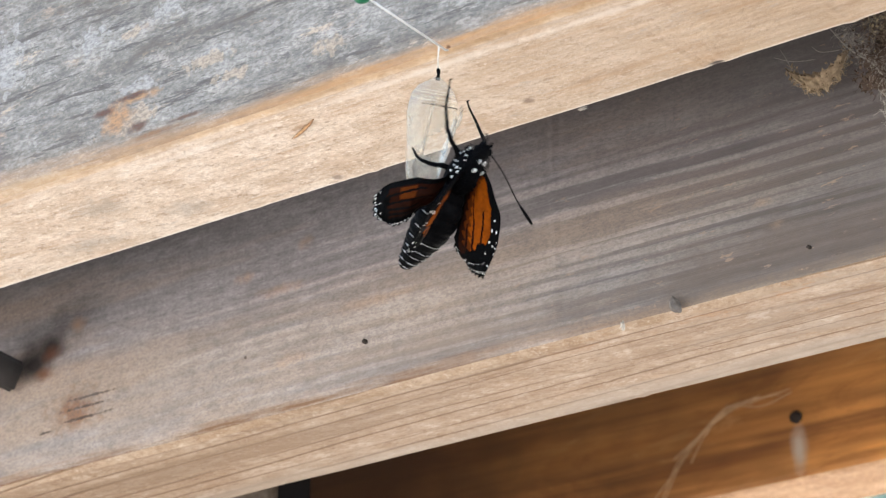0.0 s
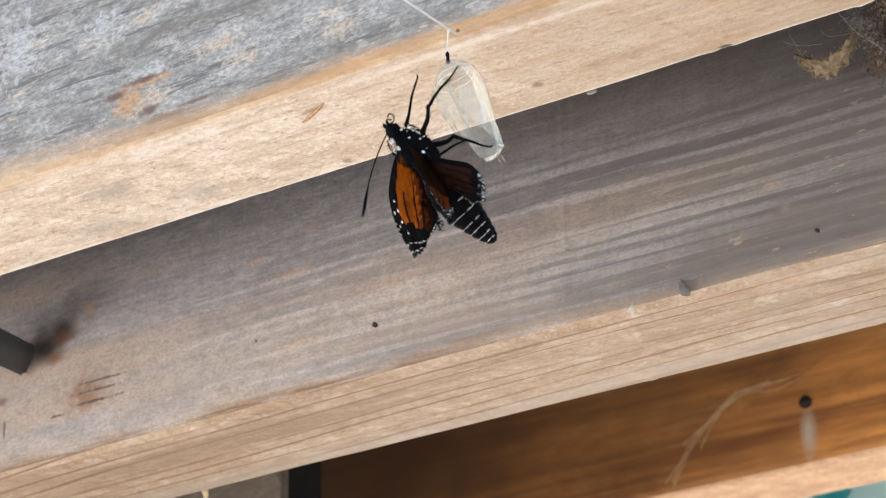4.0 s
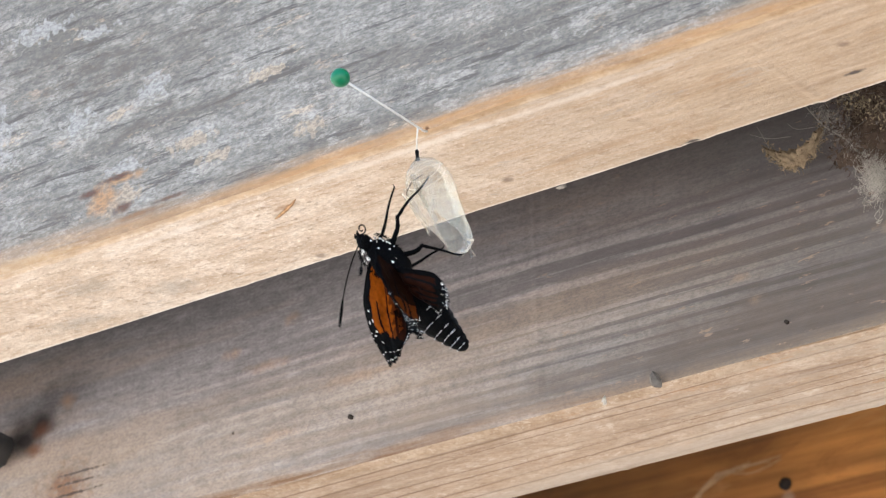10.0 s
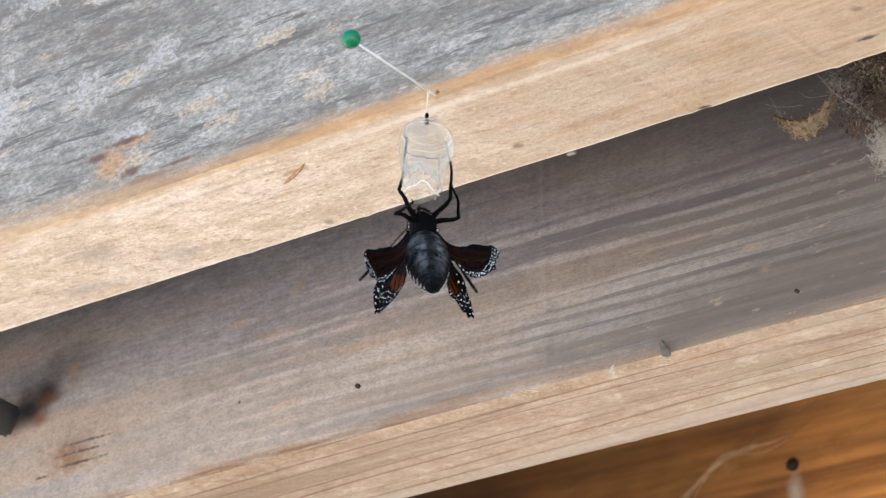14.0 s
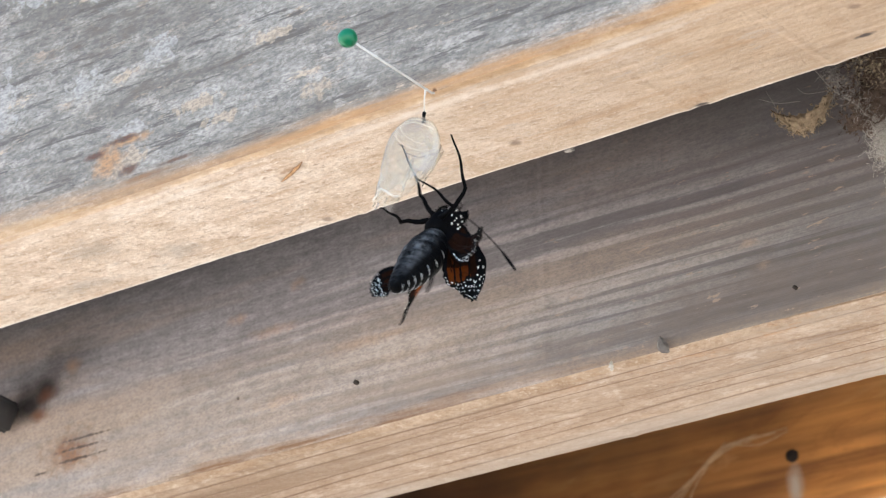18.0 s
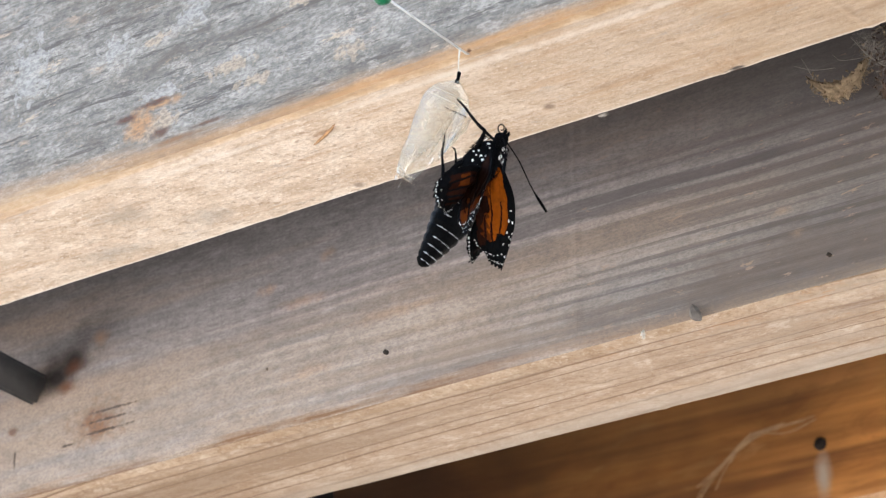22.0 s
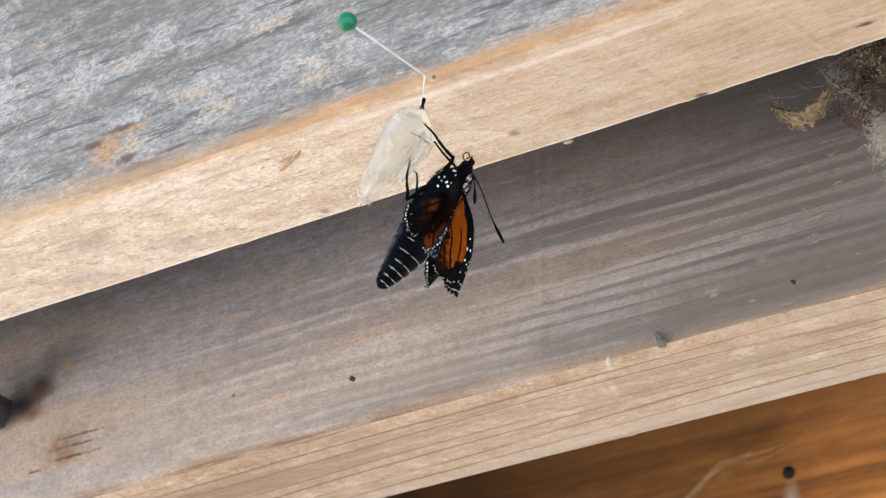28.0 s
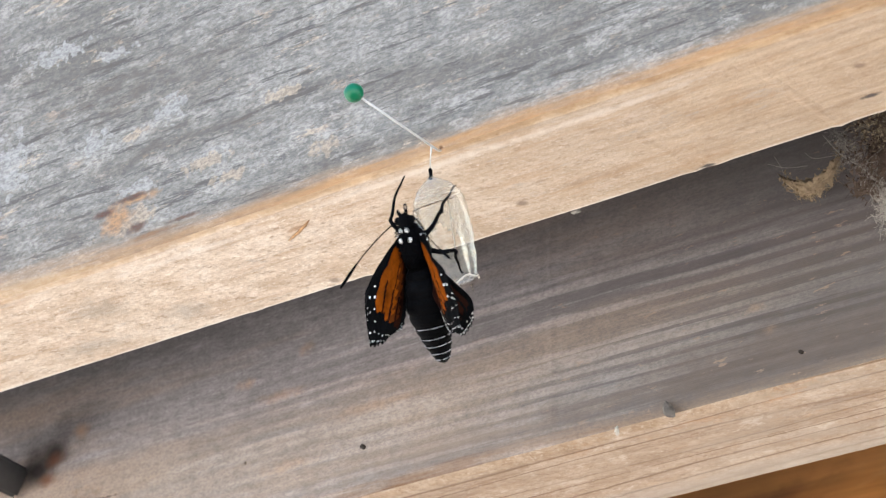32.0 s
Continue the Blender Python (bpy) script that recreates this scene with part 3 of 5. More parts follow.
M_ABDOMEN = abdomen_mat()
M_RING = plain("pale_grey_down", (0.30, 0.30, 0.31), 0.8, 0, 0.1, 0.6, 900)
M_SILK = plain("white_silk", (0.52, 0.47, 0.40), 0.7, 0, 0.3, 0.2, 1500)
M_STEEL = plain("dull_steel", (0.11, 0.115, 0.12), 0.5, 0.6, 0.5, 0.3, 300)
M_NEST = plain("mud_and_silk", (0.42, 0.34, 0.22), 0.9, 0, 0.1, 0.6, 500)
M_MAT = plain("yellow_silk_mat", (0.30, 0.225, 0.145), 0.9, 0, 0.1, 0.75, 900)
M_WEB = plain("old_web", (0.34, 0.315, 0.28), 0.9, 0, 0.1, 0.3, 600)
M_WAD = plain("silk_wad", (0.40, 0.37, 0.33), 0.9, 0, 0.1, 0.3, 600)
M_COBWEB = plain("dusty_cobweb", (0.55, 0.36, 0.20), 0.9, 0, 0.1, 0.5, 300)
M_SEED = plain("seed_husk", (0.11, 0.095, 0.085), 0.7, 0, 0.2, 0.9, 700)
M_DARK = plain("dark_rust", (0.03, 0.022, 0.018), 0.8, 0, 0.2, 0.4)
M_SPLINTER = plain("torn_brown_wood", (0.36, 0.22, 0.12), 0.85, 0, 0.1, 0.7, 700)
# dark tone for unseen faces, added so less light bounces into the gap
M_UNSEEN_DARK = plain("unseen_dark_faces", (0.06, 0.048, 0.04), 0.9, 0, 0.1, 0.5, 200)
M_SHADED_SIDE = plain("shaded_board_side", (0.007, 0.006, 0.006), 0.9, 0, 0.05, 0.4, 200)
M_BARK = plain("dark_bark", (0.085, 0.060, 0.045), 0.9, 0, 0.1, 0.7, 300)


def shell_mat():
    k = Mat("empty_pupa_skin", 0.16, 0, 0.5)
    nz = k.noise((160, 160, 120), 3)
    k.colour(k.mix(nz, (0.40, 0.38, 0.332), (0.61, 0.59, 0.525)))
    tr = k.t.nodes.new("ShaderNodeBsdfTranslucent")
    tr.inputs[0].default_value = (0.505, 0.485, 0.425, 1)
    tp = k.t.nodes.new("ShaderNodeBsdfTransparent")
    tp.inputs[0].default_value = (0.935, 0.925, 0.895, 1)
    m1 = k.t.nodes.new("ShaderNodeMixShader")
    m2 = k.t.nodes.new("ShaderNodeMixShader")
    m1.inputs[0].default_value = 0.45
    k.link(k.b.outputs[0], m1.inputs[1])
    k.link(tr.outputs[0], m1.inputs[2])
    cover = k.ramp(k.noise((170, 170, 65), 4, 0.55, (3, 0, 0), 0.4), 0.34, 0.68)
    cover.node.inputs[3].default_value, cover.node.inputs[4].default_value = 0.17, 0.43
    k.link(cover, m2.inputs[0])
    k.link(tp.outputs[0], m2.inputs[1])
    k.link(m1.outputs[0], m2.inputs[2])
    gl = k.n("BsdfGlossy", Roughness=0.24, Color=(1.0, 0.95, 0.88, 1))
    m3 = k.t.nodes.new("ShaderNodeMixShader")
    k.link(k.math("MULTIPLY", k.n("Fresnel", IOR=1.3).outputs[0], 0.32), m3.inputs[0])
    k.link(m2.outputs[0], m3.inputs[1])
    k.link(gl.outputs[0], m3.inputs[2])
    k.link(m3.outputs[0], k.t.nodes["Material Output"].inputs["Surface"])
    k.bump(k.math("ADD", nz, k.math("MULTIPLY", k.noise((420, 420, 90), 3, 0.5, (1, 7, 2), 0.6), 0.3)), 0.2, 0.0006)
    return k.m


M_SHELL = shell_mat()


# ---- mesh kit ----
def mesh_of(name, bm, mats, smooth=True):
    me = bpy.data.meshes.new(name)
    bm.normal_update()
    bm.to_mesh(me)
    bm.free()
    for m in mats if isinstance(mats, (list, tuple)) else (mats,):
        me.materials.append(m)
    if smooth:
        for p in me.polygons:
            p.use_smooth = True
    return me


def part(name, bm, mats, parent=None, label="", smooth=True):
    ob = new(name, mesh_of(name, bm, mats, smooth))
    ob.parent = parent
    if label:
        ob["label"] = label
    return ob


def tube(path, radii, sides=8, bm=None):
    """A round tapered tube along the points of path, closed at both ends."""
    bm = bm or bmesh.new()
    path = [Vector(p) for p in path]
    rings = []
    for i, p in enumerate(path):
        d = (path[min(i + 1, len(path) - 1)] - path[max(i - 1, 0)]).normalized()
        a = d.cross(Vector((0.31, 0.87, 0.38))).normalized()
        b = d.cross(a)
        r = radii[i] if isinstance(radii, (list, tuple)) else radii
        rings.append([bm.verts.new(p + r * (math.cos(2 * math.pi * k / sides) * a + math.sin(2 * math.pi * k / sides) * b)) for k in range(sides)])
    for u, v in zip(rings, rings[1:]):
        for k in range(sides):
            bm.faces.new((u[k], u[(k + 1) % sides], v[(k + 1) % sides], v[k]))
    bm.faces.new(rings[0][::-1])
    bm.faces.new(rings[-1])
    bmesh.ops.recalc_face_normals(bm, faces=bm.faces)
    return bm


def lerp(a, b, t):
    return a + (b - a) * t


def curve_pts(points, n=14):
    """Smooth points through the given ones (Catmull-Rom)."""
    p = [Vector(q) for q in points]
    p = [2 * p[0] - p[1], *p, 2 * p[-1] - p[-2]]
    out = []
    for i in range(1, len(p) - 2):
        for k in range(n):
            t = k / n
            out.append(0.5 * (2 * p[i] + (p[i + 1] - p[i - 1]) * t + (2 * p[i - 1] - 5 * p[i] + 4 * p[i + 1] - p[i + 2]) * t * t + (3 * p[i] - p[i - 1] - 3 * p[i + 1] + p[i + 2]) * t ** 3))
    out.append(p[-2])
    return out


def blob(centre, size, seed=0, rough=0.25, freq=1.5, subdiv=3, bm=None):
    bm = bm or bmesh.new()
    made = bmesh.ops.create_icosphere(bm, subdivisions=subdiv, radius=1.0)["verts"]
    for v in made:
        d = v.co.normalized()
        k = 1 + rough * noise.noise(d * freq + Vector((seed * 3.1, seed * 1.7, 0)))
        v.co = Vector(centre) + Vector((d.x * size[0], d.y * size[1], d.z * size[2])) * k
    return bm


def plank(name, x0, x1, y0, y1, z0, z1, mats, seed, label, bevel=0.002):
    """A sawn board along x with worn arrises; mats: outer face, underside."""
    bm = bmesh.new()
    n = 1400
    b = bevel
    loop = [(y0, z1), (y0, z0 + b), (y0 + 0.3 * b, z0 + 0.3 * b), (y0 + b, z0), (y1 - 0.6 * b, z0), (y1, z0 + 0.6 * b), (y1, z1)]
    rings = []
    for i in range(n + 1):
        x = x0 + (x1 - x0) * i / n
        ring = []
        for j, (y, z) in enumerate(loop):
            w = 0.0 if j in (0, 6) else 0.00015 * noise.noise(Vector((x * 40, j * 2.3, seed))) - 0.0009 * max(0.0, noise.noise(Vector((x * 260, j * 4.1, seed))) - 0.42)
            ring.append(bm.verts.new((x, y + (w if j < 3 else -w if j > 4 else 0), z + (w if 1 < j < 6 else 0))))
        rings.append(ring)
    m = len(loop)
    for a, c in zip(rings, rings[1:]):
        for j in range(m):
            f = bm.faces.new((a[j], a[(j + 1) % m], c[(j + 1) % m], c[j]))
            f.material_index = 1 if 2 <= j <= 4 else 2 if j > 4 else 0
    bm.faces.new(rings[0])
    bm.faces.new(rings[-1])
    bmesh.ops.recalc_face_normals(bm, faces=bm.faces)
    ob = part(name, bm, mats, None, "", False)
    return tagged(ob, label, "beam")


# ---- timber ----
plank("outer_beam", -1.2, 1.2, 0.0, 0.038, 2.0, 2.14, (M_FACE, M_UNDER, M_UNSEEN_DARK), 1.0, "weathered blue-grey pine beam with a buff underside")
plank("inner_beam", -1.2, 1.2, 0.076, 0.1175, 1.9695, 2.14, (M_INNER, M_INNER_LOW, M_UNSEEN_DARK), 5.0, "grey-brown pine beam in the shade behind the outer beam", 0.003)
plank("rear_beam", -1.6, 1.2, 0.335, 0.365, 2.0223, 2.16, (M_FAR, M_FAR_LOW, M_UNSEEN_DARK), 9.0, "orange-brown cedar beam with a nail hole")

# unseen deck, added to keep the sun off the beams
bm = bmesh.new()
for k in range(16):
    y = 0.0 + k * 0.145
    r = bmesh.ops.create_cube(bm, size=1.0)["verts"]
    for v in r:
        v.co = Vector((v.co.x * 2.8 - 0.2, y + 0.07 + v.co.y * 0.14, 2.162 + v.co.z * 0.038 + (0.02 if y > 0.3 else 0.0)))
tagged(part("ceiling", bm, M_UNSEEN_DARK, None, "", False), "unseen planked deck added over the beams to block the sun", "ceiling", kind="structure")

# ---- surroundings ----
def paving():
    k = Mat("pale_paving", 0.9)
    c = k.mix(k.noise((3, 3, 3), 6), (0.58, 0.53, 0.48), (0.70, 0.645, 0.585))
    c = k.mix(k.ramp(k.noise((0.6, 0.6, 0.6), 3), 0.4, 0.7), c, (0.48, 0.44, 0.395))
    k.colour(c)
    return k.m


# unseen dark slab, added to weaken the light bounced up from below
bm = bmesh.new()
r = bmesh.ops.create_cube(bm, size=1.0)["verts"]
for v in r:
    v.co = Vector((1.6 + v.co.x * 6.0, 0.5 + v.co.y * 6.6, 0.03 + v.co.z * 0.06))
tagged(part("floor", bm, plain("unseen_dark_slab", (0.11, 0.10, 0.09), 0.8, 0, 0.3, 0.3, 6), None, "", False), "unseen dark slab added below the beams to cut bounced light", "floor", kind="structure")

bm = bmesh.new()
bmesh.ops.create_grid(bm, x_segments=8, y_segments=8, size=400)
tagged(part("ground", bm, paving(), None, "", False), "pale sunlit paving", "ground", kind="structure")


def siding():
    k = Mat("teal_paint", 0.5)
    k.colour(k.mix(k.noise((9, 9, 9), 4), (0.50, 0.78, 0.76), (0.62, 0.86, 0.84)))
    return k.m


# ---- pin, thread ----
HOLE = Vector((0.0, 0.0002, 2.0002))
HANG = Vector((-0.0001, -0.0021, 1.9998))
pin = new("ball_head_pin")
pin.location = HOLE
tagged(pin, "green ball-headed steel pin pushed into the beam", "pin")
tip, top = Vector((-0.0003, 0.006, 0.0026)), Vector((0.0010, -0.0264, 0.0012))
part("shaft", tube([tip, Vector((0, 0, 0)), top], 0.00023, 10), M_PIN, pin, "bright steel shaft")
bm = bmesh.new()
bmesh.ops.create_uvsphere(bm, u_segments=28, v_segments=18, radius=0.00184, matrix=Matrix.Translation(top))
part("head", bm, M_GREEN, pin, "glossy green plastic ball")

thread = new("silk_thread", mesh_of("silk_thread", tube([(0.0003, 0, 0.0004), (0, 0, -0.002), (0, 0, -0.0046)], [0.00022, 0.00010, 0.00018], 8), M_SILK))
thread.location = HANG
tagged(thread, "short white silk thread hanging from the pin", "thread")

# ---- bolt, nest, seed ----
bm = bmesh.new()
bmesh.ops.create_cube(bm, size=1.0)
for v in bm.verts:
    v.co = Matrix.Rotation(radians(30), 3, "Y") @ Vector((v.co.x * 0.0066, 0, v.co.z * 0.0078)) * (1.0 if v.co.y > 0 else 1.12) + Vector((-0.1886, 0.056 + v.co.y * 0.037, 1.9985 - v.co.y * 0.0034))
bmesh.ops.bevel(bm, geom=bm.edges[:], offset=0.0009, segments=3, affect="EDGES")
bolt = part("bolt", bm, M_STEEL)
tagged(bolt, "dull grey square steel bolt between the two beams", "bolt")
bm = tube(curve_pts([(0.0022, 0.0750, 1.9688), (0.0014, 0.0746, 1.9698), (0.0007, 0.0747, 1.9712), (0.0001, 0.0752, 1.9728)], 4),
          [0.0003, 0.0006, 0.0009, 0.0011, 0.0012, 0.00125, 0.0012, 0.0011, 0.0010, 0.0008, 0.0006, 0.0003, 0.0001], 7)
seed = part("seed_husk", bm, M_SEED, None, "", False)
tagged(seed, "small grey seed husk stuck to the inner beam", "seed")

fleck = part("white_fleck", blob((-0.0126, 0.0758, 1.9693), (0.00042, 0.0005, 0.0008), 5, 1.1, 3.2, 3), M_SILK)
tagged(fleck, "tiny white fleck on the arris of the inner beam", "fleck")
nub = part("white_nub", blob((0.0052, 0.0376, 1.9999), (0.0009, 0.0004, 0.0004), 8, 1.0, 2.6, 3), M_WEB)
tagged(nub, "tiny white nub on the rear arris of the outer beam", "fleck")
scrape = part("wood_splinter", tube([(-0.0490, 0.0134, 1.9998), (-0.0468, 0.0122, 1.9995), (-0.0440, 0.0108, 1.9994), (-0.0415, 0.0096, 1.9995), (-0.0396, 0.0086, 1.9998)], [0.00012, 0.00032, 0.00040, 0.00034, 0.00012], 6), M_SPLINTER)
tagged(scrape, "pale splinter lifted from the underside of the outer beam", "splinter", "splinters")
shred = part("wood_splinter", tube([(-0.1679, 0.1172, 1.9702), (-0.168, 0.118, 1.9685), (-0.1683, 0.1185, 1.967)], [0.0009, 0.0006, 0.0001], 6), M_NEST)
tagged(shred, "pale splinter hanging below the inner beam", "splinter", "splinters")
for x, z, r in ((-0.0806, 1.9813, 0.00055), (0.0324, 1.9756, 0.0004)):
    bm = tube([(x, 0.0765, z), (x, 0.0752, z)], r, 14)
    tagged(part("nail_head", bm, M_DARK), "small dark nail head in the inner beam", "nail", "nails")
bm = tube([(-0.1264, 0.3352, 2.0412), (-0.1264, 0.3340, 2.0412)], 0.0019, 18)
tagged(part("nail_head", bm, M_DARK), "dark nail hole in the cedar beam", "nail", "nails")


def strand(pts, r, mat, parent, name="strand"):
    return part(name, tube(curve_pts(pts, 6), r, 5), mat, parent)


nest = new("wasp_nest")
tagged(nest, "ragged brown mud nest with old webs in the gap", "nest")
bm = bmesh.new()
rnd = random.Random(11)
for k in range(16):
    blob((rnd.uniform(0.056, 0.088), rnd.uniform(0.068, 0.074), rnd.uniform(2.004, 2.03)), (rnd.uniform(0.004, 0.008), 0.004, rnd.uniform(0.004, 0.008)), k, 0.7, 2.4, 3, bm)
tagged(part("mud", bm, M_BARK, nest, "dark crumbly mud"), kind="stuff")


def fluff(place, count, size, seed, flakes=True):
    """Crumbled, matted stuff: short bent fibres and thin flakes strewn by place(random)."""
    r = random.Random(seed)
    bm = bmesh.new()
    for k in range(count):
        p = place(r)
        if k % 3 or not flakes:
            q = p + Vector((r.gauss(0, 1), r.gauss(0, 0.6), r.gauss(0, 1))) * size * 1.6
            m = (p + q) / 2 + Vector((r.gauss(0, 1), r.gauss(0, 1), r.gauss(0, 1))) * size * 0.5
            w = Vector((r.gauss(0, 1), r.gauss(0, 1), r.gauss(0, 1))).normalized() * size * r.uniform(0.04, 0.09)
            v = [bm.verts.new(c) for c in (p - w, p + w, m + w, m - w, q)]
            bm.faces.new(v[:4])
            bm.faces.new((v[3], v[2], v[4]))
        else:
            e = [Vector((r.gauss(0, 1), r.gauss(0, 1), r.gauss(0, 1))) * size * 0.42 for _ in range(4)]
            v = [bm.verts.new(p + c) for c in e]
            for a, b, c in ((0, 1, 2), (0, 2, 3), (0, 3, 1), (1, 3, 2)):
                bm.faces.new((v[a], v[b], v[c]))
    return bm


def crumbs(r):
    t = r.random()
    return Vector((0.055 + 0.012 * t + r.gauss(0, 0.0012), r.uniform(0.058, 0.066), 2.014 - 0.008 * t + r.gauss(0, 0.002)))


def coat(r):
    return Vector((r.uniform(0.053, 0.094), r.uniform(0.058, 0.068), 1.999 + 0.033 * r.random() ** 1.3))


tagged(part("crumb", fluff(crumbs, 700, 0.00045, 3), M_NEST, nest, "pale crumbs in silk", False), kind="stuff")
tagged(part("fibre", fluff(coat, 5200, 0.0008, 6), M_BARK, nest, "dark matted fibres", False), kind="stuff")
tagged(part("silk", fluff(coat, 260, 0.0007, 8, False), M_WEB, nest, "thin grey silk", False), kind="stuff")


def wad(r):
    return Vector((0.0602 + r.gauss(0, 0.0014), 0.066 + r.gauss(0, 0.001), 1.9960 + r.gauss(0, 0.0020)))


def edge_mat(r):
    t = r.random()
    return Vector((lerp(0.0478, 0.0605, t) + r.gauss(0, 0.0009), 0.066 + r.gauss(0, 0.0008), lerp(2.0150, 1.9985, t) + r.gauss(0, 0.0010)))


tagged(part("silk_wad", fluff(wad, 1500, 0.00055, 12, False), M_WAD, nest, "pale grey wad of silk", False), kind="stuff")
tagged(part("silk_sheet", fluff(edge_mat, 900, 0.0006, 13, False), M_WEB, nest, "dusty matted silk", False), kind="stuff")
for k in range(30):
    a = Vector((rnd.uniform(0.055, 0.075), rnd.uniform(0.06, 0.067), rnd.uniform(2.002, 2.017)))
    b = a + Vector((rnd.uniform(-0.004, 0.004), rnd.uniform(-0.002, 0.002), rnd.uniform(-0.004, 0.004)))
    strand([a, (a + b) / 2 + Vector((rnd.uniform(-0.001, 0.001), 0, rnd.uniform(-0.001, 0.001))), b], 0.00004, M_WEB, nest, "web_strand")
strand([(0.0455, 0.066, 2.0158), (0.0500, 0.065, 2.0098), (0.0563, 0.065, 2.0034), (0.0610, 0.066, 1.9925)], 0.00012, M_WEB, nest, "web_strand")
for k in range(34):
    a = Vector((0.0598 + rnd.gauss(0, 0.0018), 0.066 + rnd.gauss(0, 0.0012), 1.9962 + rnd.gauss(0, 0.0032)))
    pts = [a]
    for q in range(4):
        pts.append(pts[-1] + Vector((rnd.uniform(-0.0018, 0.0018), rnd.uniform(-0.0008, 0.0008), rnd.uniform(-0.002, 0.002))))
    strand(pts, rnd.choice((0.00003, 0.00005, 0.00008)), M_WEB, nest, "web_strand")

cup = new("nest_cup")
tagged(cup, "small yellowish silk and mud cup hanging in old web", "nest")


def sag(r):
    t = r.random()
    return Vector((0.0352 + 0.0135 * t + r.gauss(0, 0.0004), 0.067 + r.gauss(0, 0.0008), 2.0098 - 0.0064 * math.sin(math.pi * t) ** 0.8 + abs(r.gauss(0, 0.0014)) * (0.5 + t)))


bm = bmesh.new()
rows = []
for i in range(41):
    t = i / 40
    line = []
    for j in range(13):
        q = j / 12
        dip = math.sin(math.pi * t) ** 0.8
        ragged = 0.0016 * noise.noise(Vector((t * 17, 3 + j, 0))) * (1 if j in (0, 12) else 0.25)
        z = 2.0100 - 0.0022 * dip * (1 - q) - 0.0064 * dip * q + ragged + 0.0004 * noise.noise(Vector((t * 9, q * 4, 1)))
        line.append(bm.verts.new((0.0352 + 0.0135 * t, 0.067 - 0.0016 * math.sin(math.pi * q) + 0.0016 * noise.noise(Vector((t * 13, q * 8, 6))), z)))
    rows.append(line)
for a, b in zip(rows, rows[1:]):
    for j in range(12):
        bm.faces.new((a[j], b[j], b[j + 1], a[j + 1]))
part("pouch", bm, M_MAT, cup, "sagging yellowish silk sheet")
tagged(part("mat", fluff(sag, 900, 0.00055, 4), M_MAT, cup, "yellowish crumbled silk", False), kind="stuff")
for pts in ([(0.0327, 0.068, 2.0157), (0.0345, 0.067, 2.0128), (0.0358, 0.067, 2.0098)], [(0.0482, 0.067, 2.0085), (0.0495, 0.067, 2.0108), (0.0502, 0.067, 2.0140)],
            [(0.0405, 0.067, 2.0138), (0.0425, 0.067, 2.0120), (0.0468, 0.067, 2.0112)], [(0.031, 0.068, 2.0145), (0.036, 0.067, 2.0118), (0.041, 0.067, 2.0108)]):
    strand(pts, 0.00005, M_WEB, cup, "web_strand")
web = new("cobweb")
tagged(web, "faint dusty cobweb on the cedar beam", "cobweb")
wisp = random.Random(31)
for k in range(9):
    pts = [Vector(p) + Vector((wisp.gauss(0, 0.0012), 0, wisp.gauss(0, 0.0009))) for p in ((-0.1743, 0.3335, 2.025), (-0.1660, 0.3332, 2.0345), (-0.1594, 0.333, 2.0418), (-0.149, 0.333, 2.0480), (-0.139, 0.3335, 2.0490), (-0.1291, 0.334, 2.0488))]
    strand(pts[k % 3: 4 + k % 3], 0.00016, M_COBWEB, web, "web_strand")

# post behind the inner beam, painted screen beyond
M_POST = sheltered("grey_board_wood", 15.0, 0.3, (0.27, 0.26, 0.25)).m
bm = bmesh.new()
r = bmesh.ops.create_cube(bm, size=1.0)["verts"]
for v in r:
    v.co = Vector((-0.414 + v.co.x * 0.4, 0.209 + v.co.y * 0.018, 1.86 + v.co.z * 0.56))
# right side near black: its shade is painted into the material
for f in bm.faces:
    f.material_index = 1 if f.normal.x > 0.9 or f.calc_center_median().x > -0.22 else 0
bmesh.ops.bevel(bm, geom=bm.edges[:], offset=0.002, segments=2, affect="EDGES")
tagged(part("hanging_board", bm, (M_POST, M_SHADED_SIDE), None, "", False), "grey-brown board hanging between the beams", "board")

screen = new("painted_screen")
tagged(screen, "pale aqua painted board with teal stripes", "screen")
bm = bmesh.new()
r = bmesh.ops.create_cube(bm, size=1.0)["verts"]
for v in r:
    v.co = Vector((-0.2 + v.co.x * 1.6, 0.62 + v.co.y * 0.02, 2.1 + v.co.z * 0.16))
part("panel", bm, siding(), screen, "pale aqua panel", False)
M_TEAL = plain("teal_paint_dark", (0.02, 0.30, 0.32), 0.5)
for k in range(16):
    bm = bmesh.new()
    r = bmesh.ops.create_cube(bm, size=1.0)["verts"]
    for v in r:
        v.co = Matrix.Rotation(radians(35), 3, "Y") @ Vector((v.co.x * 0.006, v.co.y * 0.004, v.co.z * 0.17)) + Vector((-0.55 + 0.027 * k + (0.02 if k % 2 else 0), 0.607, 2.1))
    part("stripe", bm, M_TEAL, screen, "teal stripe", False)

# ---- empty pupa skin ----
MM = 0.001


def grade(t, steps):
    """The value at t on a line through (place, value) steps."""
    for (a, u), (b, v) in zip(steps, steps[1:]):
        if a <= t <= b:
            return u + (v - u) * (t - a) / (b - a)
    return steps[-1][1]


def at(out, lat, z):
    """A place on the hanging group: outward from the thread, sideways and up, in millimetres."""
    return Vector((lat * MM, -out * MM, z * MM))


